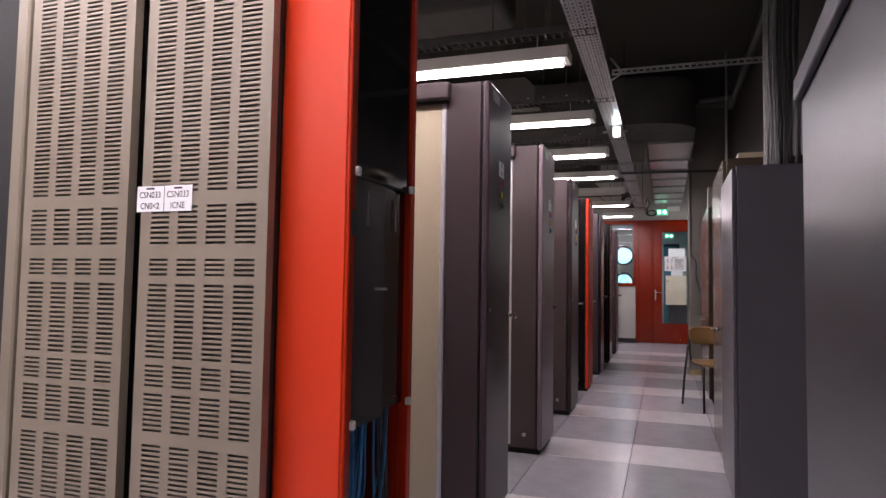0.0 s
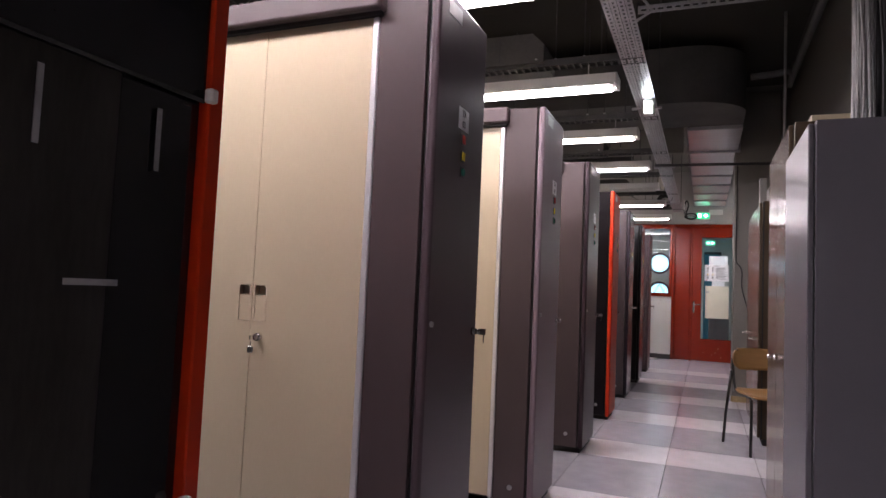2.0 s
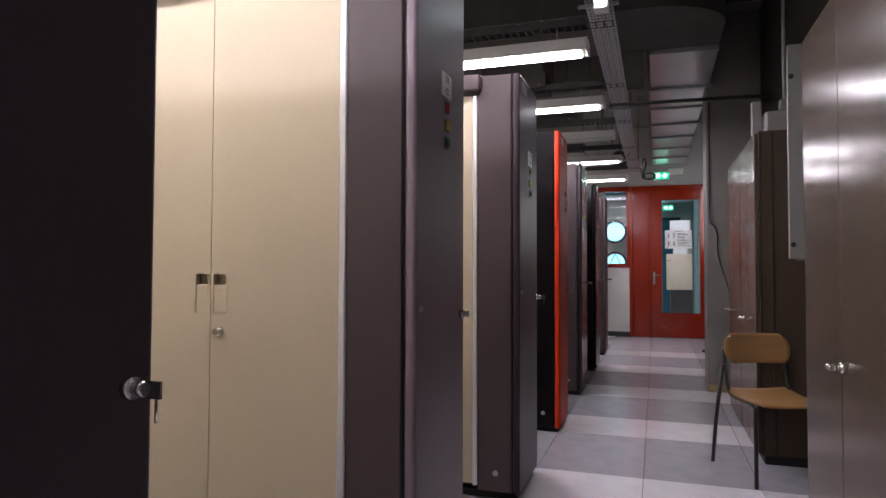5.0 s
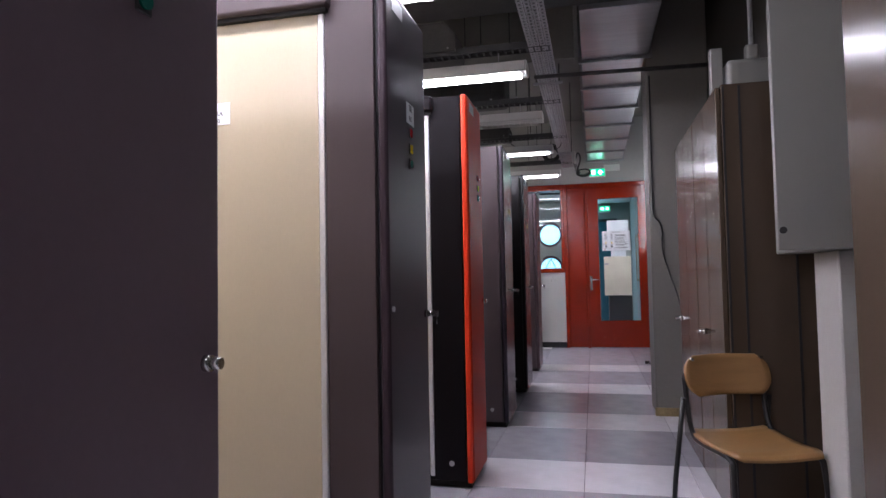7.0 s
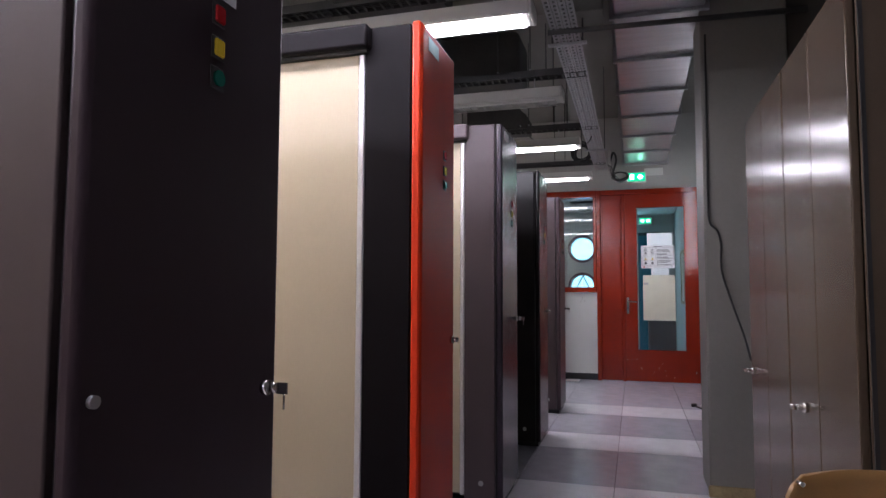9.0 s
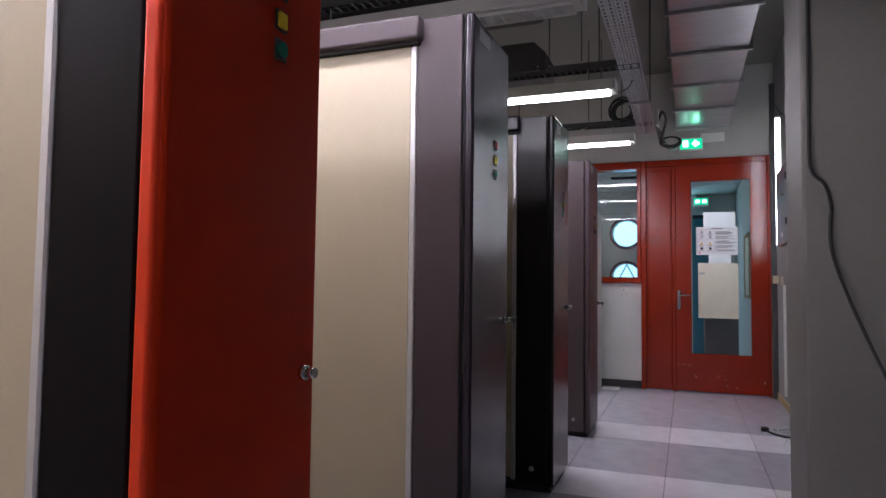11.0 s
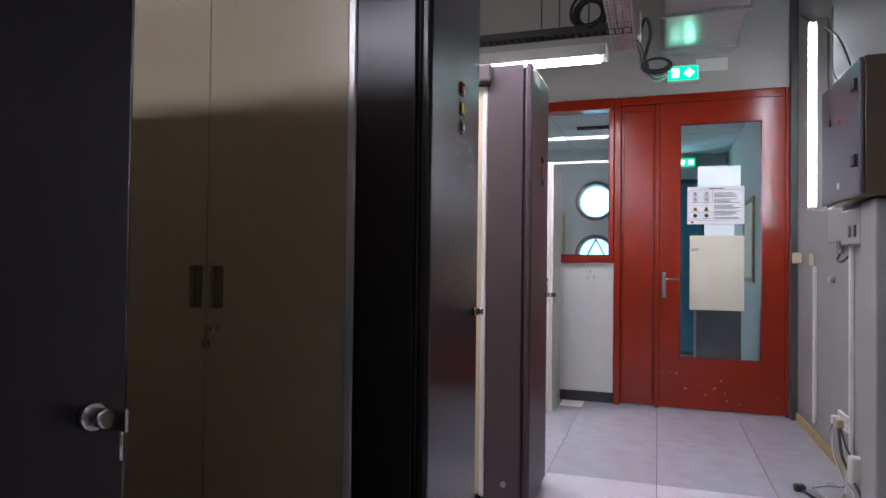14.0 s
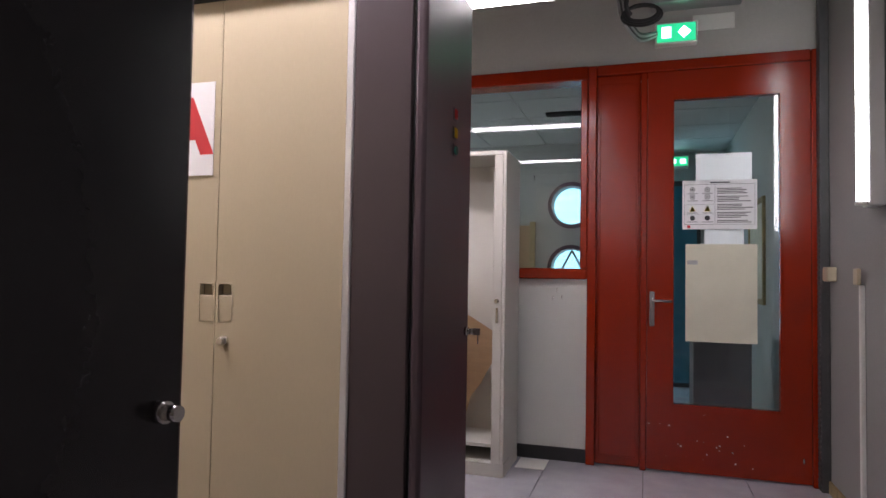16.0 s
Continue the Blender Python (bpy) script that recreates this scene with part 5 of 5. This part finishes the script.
# bracket and cable loop at the end of the tray
eb = thing("tray_end_bracket", (-0.31, 13.7, 2.66), "white bracket with looped cables at the tray end", "bracket")
part("bracket", B(-0.325, -0.30, 13.6, 13.75, 2.70, 2.86, 0.005), M["lightgrey"], eb, "white plate")
for k in range(3):
    ring = [(-0.20 + (0.085 + 0.01 * k) * math.cos(2 * math.pi * q / 20), 14.05 + 0.02 * k, 2.625 + (0.045 + 0.005 * k) * math.sin(2 * math.pi * q / 20)) for q in range(21)]
    part("cable_loop", tube_path(bmesh.new(), ring, 0.009, 6), M["rubber"], eb)
part("cable_loop", tube_path(bmesh.new(), smooth_pts([(-0.31, 13.68, 2.74), (-0.27, 13.75, 2.86), (-0.24, 13.9, 2.80), (-0.28, 13.98, 2.66), (-0.26, 14.03, 2.61)], 6), 0.013, 7), M["rubber"], eb)

# exit sign above the door, patch of paint, coil of cable
ex = thing("exit_sign", (0.0, DOOR_Y - 0.06, 2.63), "lit green exit sign above the door", "exit sign")
part("housing", B(-0.125, 0.125, DOOR_Y - 0.075, DOOR_Y - 0.001, 2.63, 2.765, 0.008, 2), M["white"], ex)
part("face", B(-0.112, 0.112, DOOR_Y - 0.080, DOOR_Y - 0.0755, 2.642, 2.753), M["exitgreen"], ex, "green lit face")
bm = bmesh.new()
box(bm, -0.085, -0.03, DOOR_Y - 0.084, DOOR_Y - 0.0805, 2.665, 2.735, 0.001)
part("symbol", bm, M["exitwhite"], ex, "white running figure sign, as a plain shape")
bm = bmesh.new()
c0 = [bm.verts.new((a, DOOR_Y - 0.0825, b)) for a, b in ((0.01, 2.698), (0.045, 2.735), (0.085, 2.698), (0.045, 2.662))]
bm.faces.new(c0)
bmesh.ops.solidify(bm, geom=list(bm.faces), thickness=0.002)
part("arrow", bm, M["exitwhite"], ex, "white arrow")
# the pale patch of wall paint, built as a thin plate
tp = thing("blank_plate", (0.2, DOOR_Y, 2.70), "pale paint patch above the door", "plate")
part("cover", B(0.10, 0.34, DOOR_Y - 0.008, DOOR_Y - 0.001, 2.72, 2.82, 0.003), M["white"], tp)
cc = thing("cable_coil", (-0.55, 13.5, 2.7), "coil of black cable hung on the tray end", "cable")
bm = bmesh.new()
rnd = random.Random(8)
for q in range(11):
    r = 0.10 + rnd.uniform(-0.02, 0.02)
    ox, oz, oy = -0.61 + rnd.uniform(-0.015, 0.015), 2.80 + rnd.uniform(-0.015, 0.01), 13.33 + 0.008 * q
    ring = [(ox + r * math.cos(2 * math.pi * k / 24), oy + 0.02 * math.sin(4 * math.pi * k / 24 + q), oz + r * math.sin(2 * math.pi * k / 24)) for k in range(25)]
    tube_path(bm, ring, 0.008, 6)
part("coil", bm, M["rubber"], cc)
cd2 = thing("cable_drop", (-0.25, 14.2, 2.7), "dark cables bending from the tray to the sign", "cable")
for k in range(4):
    part("cable", tube_path(bmesh.new(), smooth_pts([(-0.36 + 0.012 * k, 13.7, 2.70), (-0.33 + 0.01 * k, 13.95, 2.72), (-0.31 + 0.01 * k, 14.2, 2.66 + 0.01 * k), (-0.22, 14.4, 2.60 + 0.015 * k), (-0.14, 14.55, 2.66 + 0.01 * k), (-0.10, 14.62, 2.72)], 6), 0.009, 7), M["darkcable" if k % 2 else "greycable"], cd2)

# notices on the door glass
nt = thing("notice", (0.25, DOOR_Y - 0.005, 1.48), "printed white safety notice taped to the glass", "notice")
NY = DOOR_Y - 0.006
part("sheet", B(0.042, 0.462, NY, NY + 0.0015, 1.486, 1.787), M["paper"], nt)
part("title_bar", B(0.2, 0.31, NY - 0.0006, NY, 1.768, 1.776), M["ink"], nt)
rnd = random.Random(3)
for a in ((0.052, 0.0535, 1.515, 1.762), (0.2275, 0.229, 1.515, 1.762), (0.449, 0.4505, 1.515, 1.762), (0.052, 0.4505, 1.515, 1.5165), (0.052, 0.4505, 1.7605, 1.762), (0.052, 0.2275, 1.638, 1.639), (0.052, 0.2275, 1.578, 1.579)):
    part("rule", B(a[0], a[1], NY - 0.0006, NY, a[2], a[3]), M["ink"], nt)
for k in range(22):
    z = 1.735 - 0.0098 * k
    if k % 5 == 4:
        continue
    part("text_bar", B(0.24, 0.24 + rnd.uniform(0.12, 0.2), NY - 0.0006, NY, z - 0.0022, z + 0.0022), M["ink"], nt)
for j, z in enumerate((1.73, 1.685, 1.61, 1.555)):
    for x in (0.10, 0.185):
        bm = bmesh.new()
        if j == 2:
            vs = [bm.verts.new((x + a, NY - 0.0004, z + b)) for a, b in ((-0.018, -0.014), (0.018, -0.014), (0, 0.018))]
            bm.faces.new(vs)
            bmesh.ops.solidify(bm, geom=list(bm.faces), thickness=0.0004)
            mat = M["yellowsign"]
        else:
            n = 18
            r1, r2 = 0.0155, 0.012
            for kk in range(n):
                t0, t1_ = 2 * math.pi * kk / n, 2 * math.pi * (kk + 1) / n
                rr = r2 if j < 2 else 0.0
                q = [(r1, t0), (r1, t1_), (rr, t1_), (rr, t0)] if rr else [(r1, t0), (r1, t1_), (0, 0)]
                bm.faces.new([bm.verts.new((x + a * math.cos(t), NY - 0.0005, z + a * math.sin(t))) for a, t in q])
            if j < 2:
                box(bm, x - 0.006, x + 0.006, NY - 0.0007, NY - 0.0002, z - 0.006, z + 0.006)
            mat = M["ink"]
        part("pictogram", bm, mat, nt)
        part("caption_bar", B(x - 0.03, x + 0.03, NY - 0.0006, NY, z - 0.0255, z - 0.0225), M["ink"], nt)
part("stamp", B(0.07, 0.088, NY - 0.0006, NY, 1.494, 1.511), M["redpaint"], nt)
n2 = thing("paper_sheet", (0.27, DOOR_Y, 1.79), "blank white sheet behind the glass", "paper")
part("sheet", B(0.12, 0.435, DOOR_Y + 0.006, DOOR_Y + 0.0075, 1.77, 1.952), M["paper"], n2)
n3 = thing("paper_sheet", (0.27, DOOR_Y, 1.39), "small bluish white sheet behind the glass", "paper")
part("sheet", B(0.17, 0.39, DOOR_Y + 0.006, DOOR_Y + 0.0075, 1.392, 1.50), M["paper"], n3)
n4 = thing("paper_sheet", (0.27, DOOR_Y, 0.79), "ivory sheet taped to the door glass", "paper")
part("sheet", B(0.061, 0.462, DOOR_Y - 0.006, DOOR_Y - 0.0045, 0.80, 1.395), M["paperwarm"], n4)
part("tape", B(0.07, 0.13, DOOR_Y - 0.0075, DOOR_Y - 0.0061, 1.27, 1.295), M["galv"], n4, "grey tape")

# pale open cupboard beyond the last rack
oc = thing("open_cupboard", (-1.3, 14.35, 0), "pale grey metal cupboard, open, holding cardboard", "cupboard")
CX1 = -0.96
part("side_panel", B(CX1 - 0.02, CX1, 14.17, 14.60, 0.08, 1.93, 0.004), M["lightgrey"], oc)
part("side_panel", B(-1.92, -1.90, 14.17, 14.60, 0.08, 1.93, 0.004), M["lightgrey"], oc)
part("back_panel", B(-1.90, CX1 - 0.02, 14.58, 14.60, 0.08, 1.93), M["lightgrey"], oc)
part("top_panel", B(-1.90, CX1 - 0.0205, 14.17, 14.58, 1.90, 1.93, 0.003), M["lightgrey"], oc)
part("base", B(-1.92, CX1, 14.18, 14.60, 0.0, 0.079, 0.003), M["lightgrey"], oc)
part("stile", B(CX1 - 0.075, CX1 - 0.021, 14.172, 14.2, 0.08, 1.90, 0.003), M["lightgrey"], oc)
part("shelf", B(-1.90, CX1 - 0.0205, 14.22, 14.58, 0.16, 0.18), M["lightgrey"], oc)
key_lock(oc, CX1 - 0.05, 14.172, 1.03, key=False)
part("handle_slot", B(CX1 - 0.058, CX1 - 0.042, 14.168, 14.1719, 0.90, 0.99, 0.002), M["steel"], oc)
kb2 = thing("cardboard_sheet", (-1.2, 14.4, 0.18), "torn brown cardboard leaning in the cupboard", "cardboard")
bm = bmesh.new()
vs = [bm.verts.new((a, 14.36 + 0.1 * b, b)) for a, b in ((-1.75, 0.18), (-1.28, 0.18), (-1.22, 0.42), (-1.16, 0.5), (-1.10, 0.62), (-1.04, 0.66), (-1.04, 0.80), (-1.3, 0.95), (-1.75, 1.0))]
bm.faces.new(vs)
bmesh.ops.solidify(bm, geom=list(bm.faces), thickness=0.006)
part("sheet", bm, M["cardboard"], kb2)
fp = thing("floor_sheet", (-0.88, 14.5, 0), "white sheet lying on the floor", "sheet")
part("sheet", B(-0.94, -0.76, 14.42, 14.64, 0.001, 0.004), M["white"], fp)

# ---- floor panels ----
tiles = {}
for ra, rb, kind in rows:
    for k in range(-6, 2):
        xa, xb = JOINT_X + TILE * k, JOINT_X + TILE * (k + 1)
        key = (round(rb - ra, 4), kind)
        if key not in tiles:
            b = B(0.0012, TILE - 0.0012, 0.0012, rb - ra - 0.0012, -0.0119, 0.0, 0.0015)
            tiles[key] = finish(b, M[kind], "floor_tile")
        t = new("floor_tile", tiles[key])
        t.parent = floor
        t.location = Vector((xa, ra, 0)) - ORIGIN[floor]
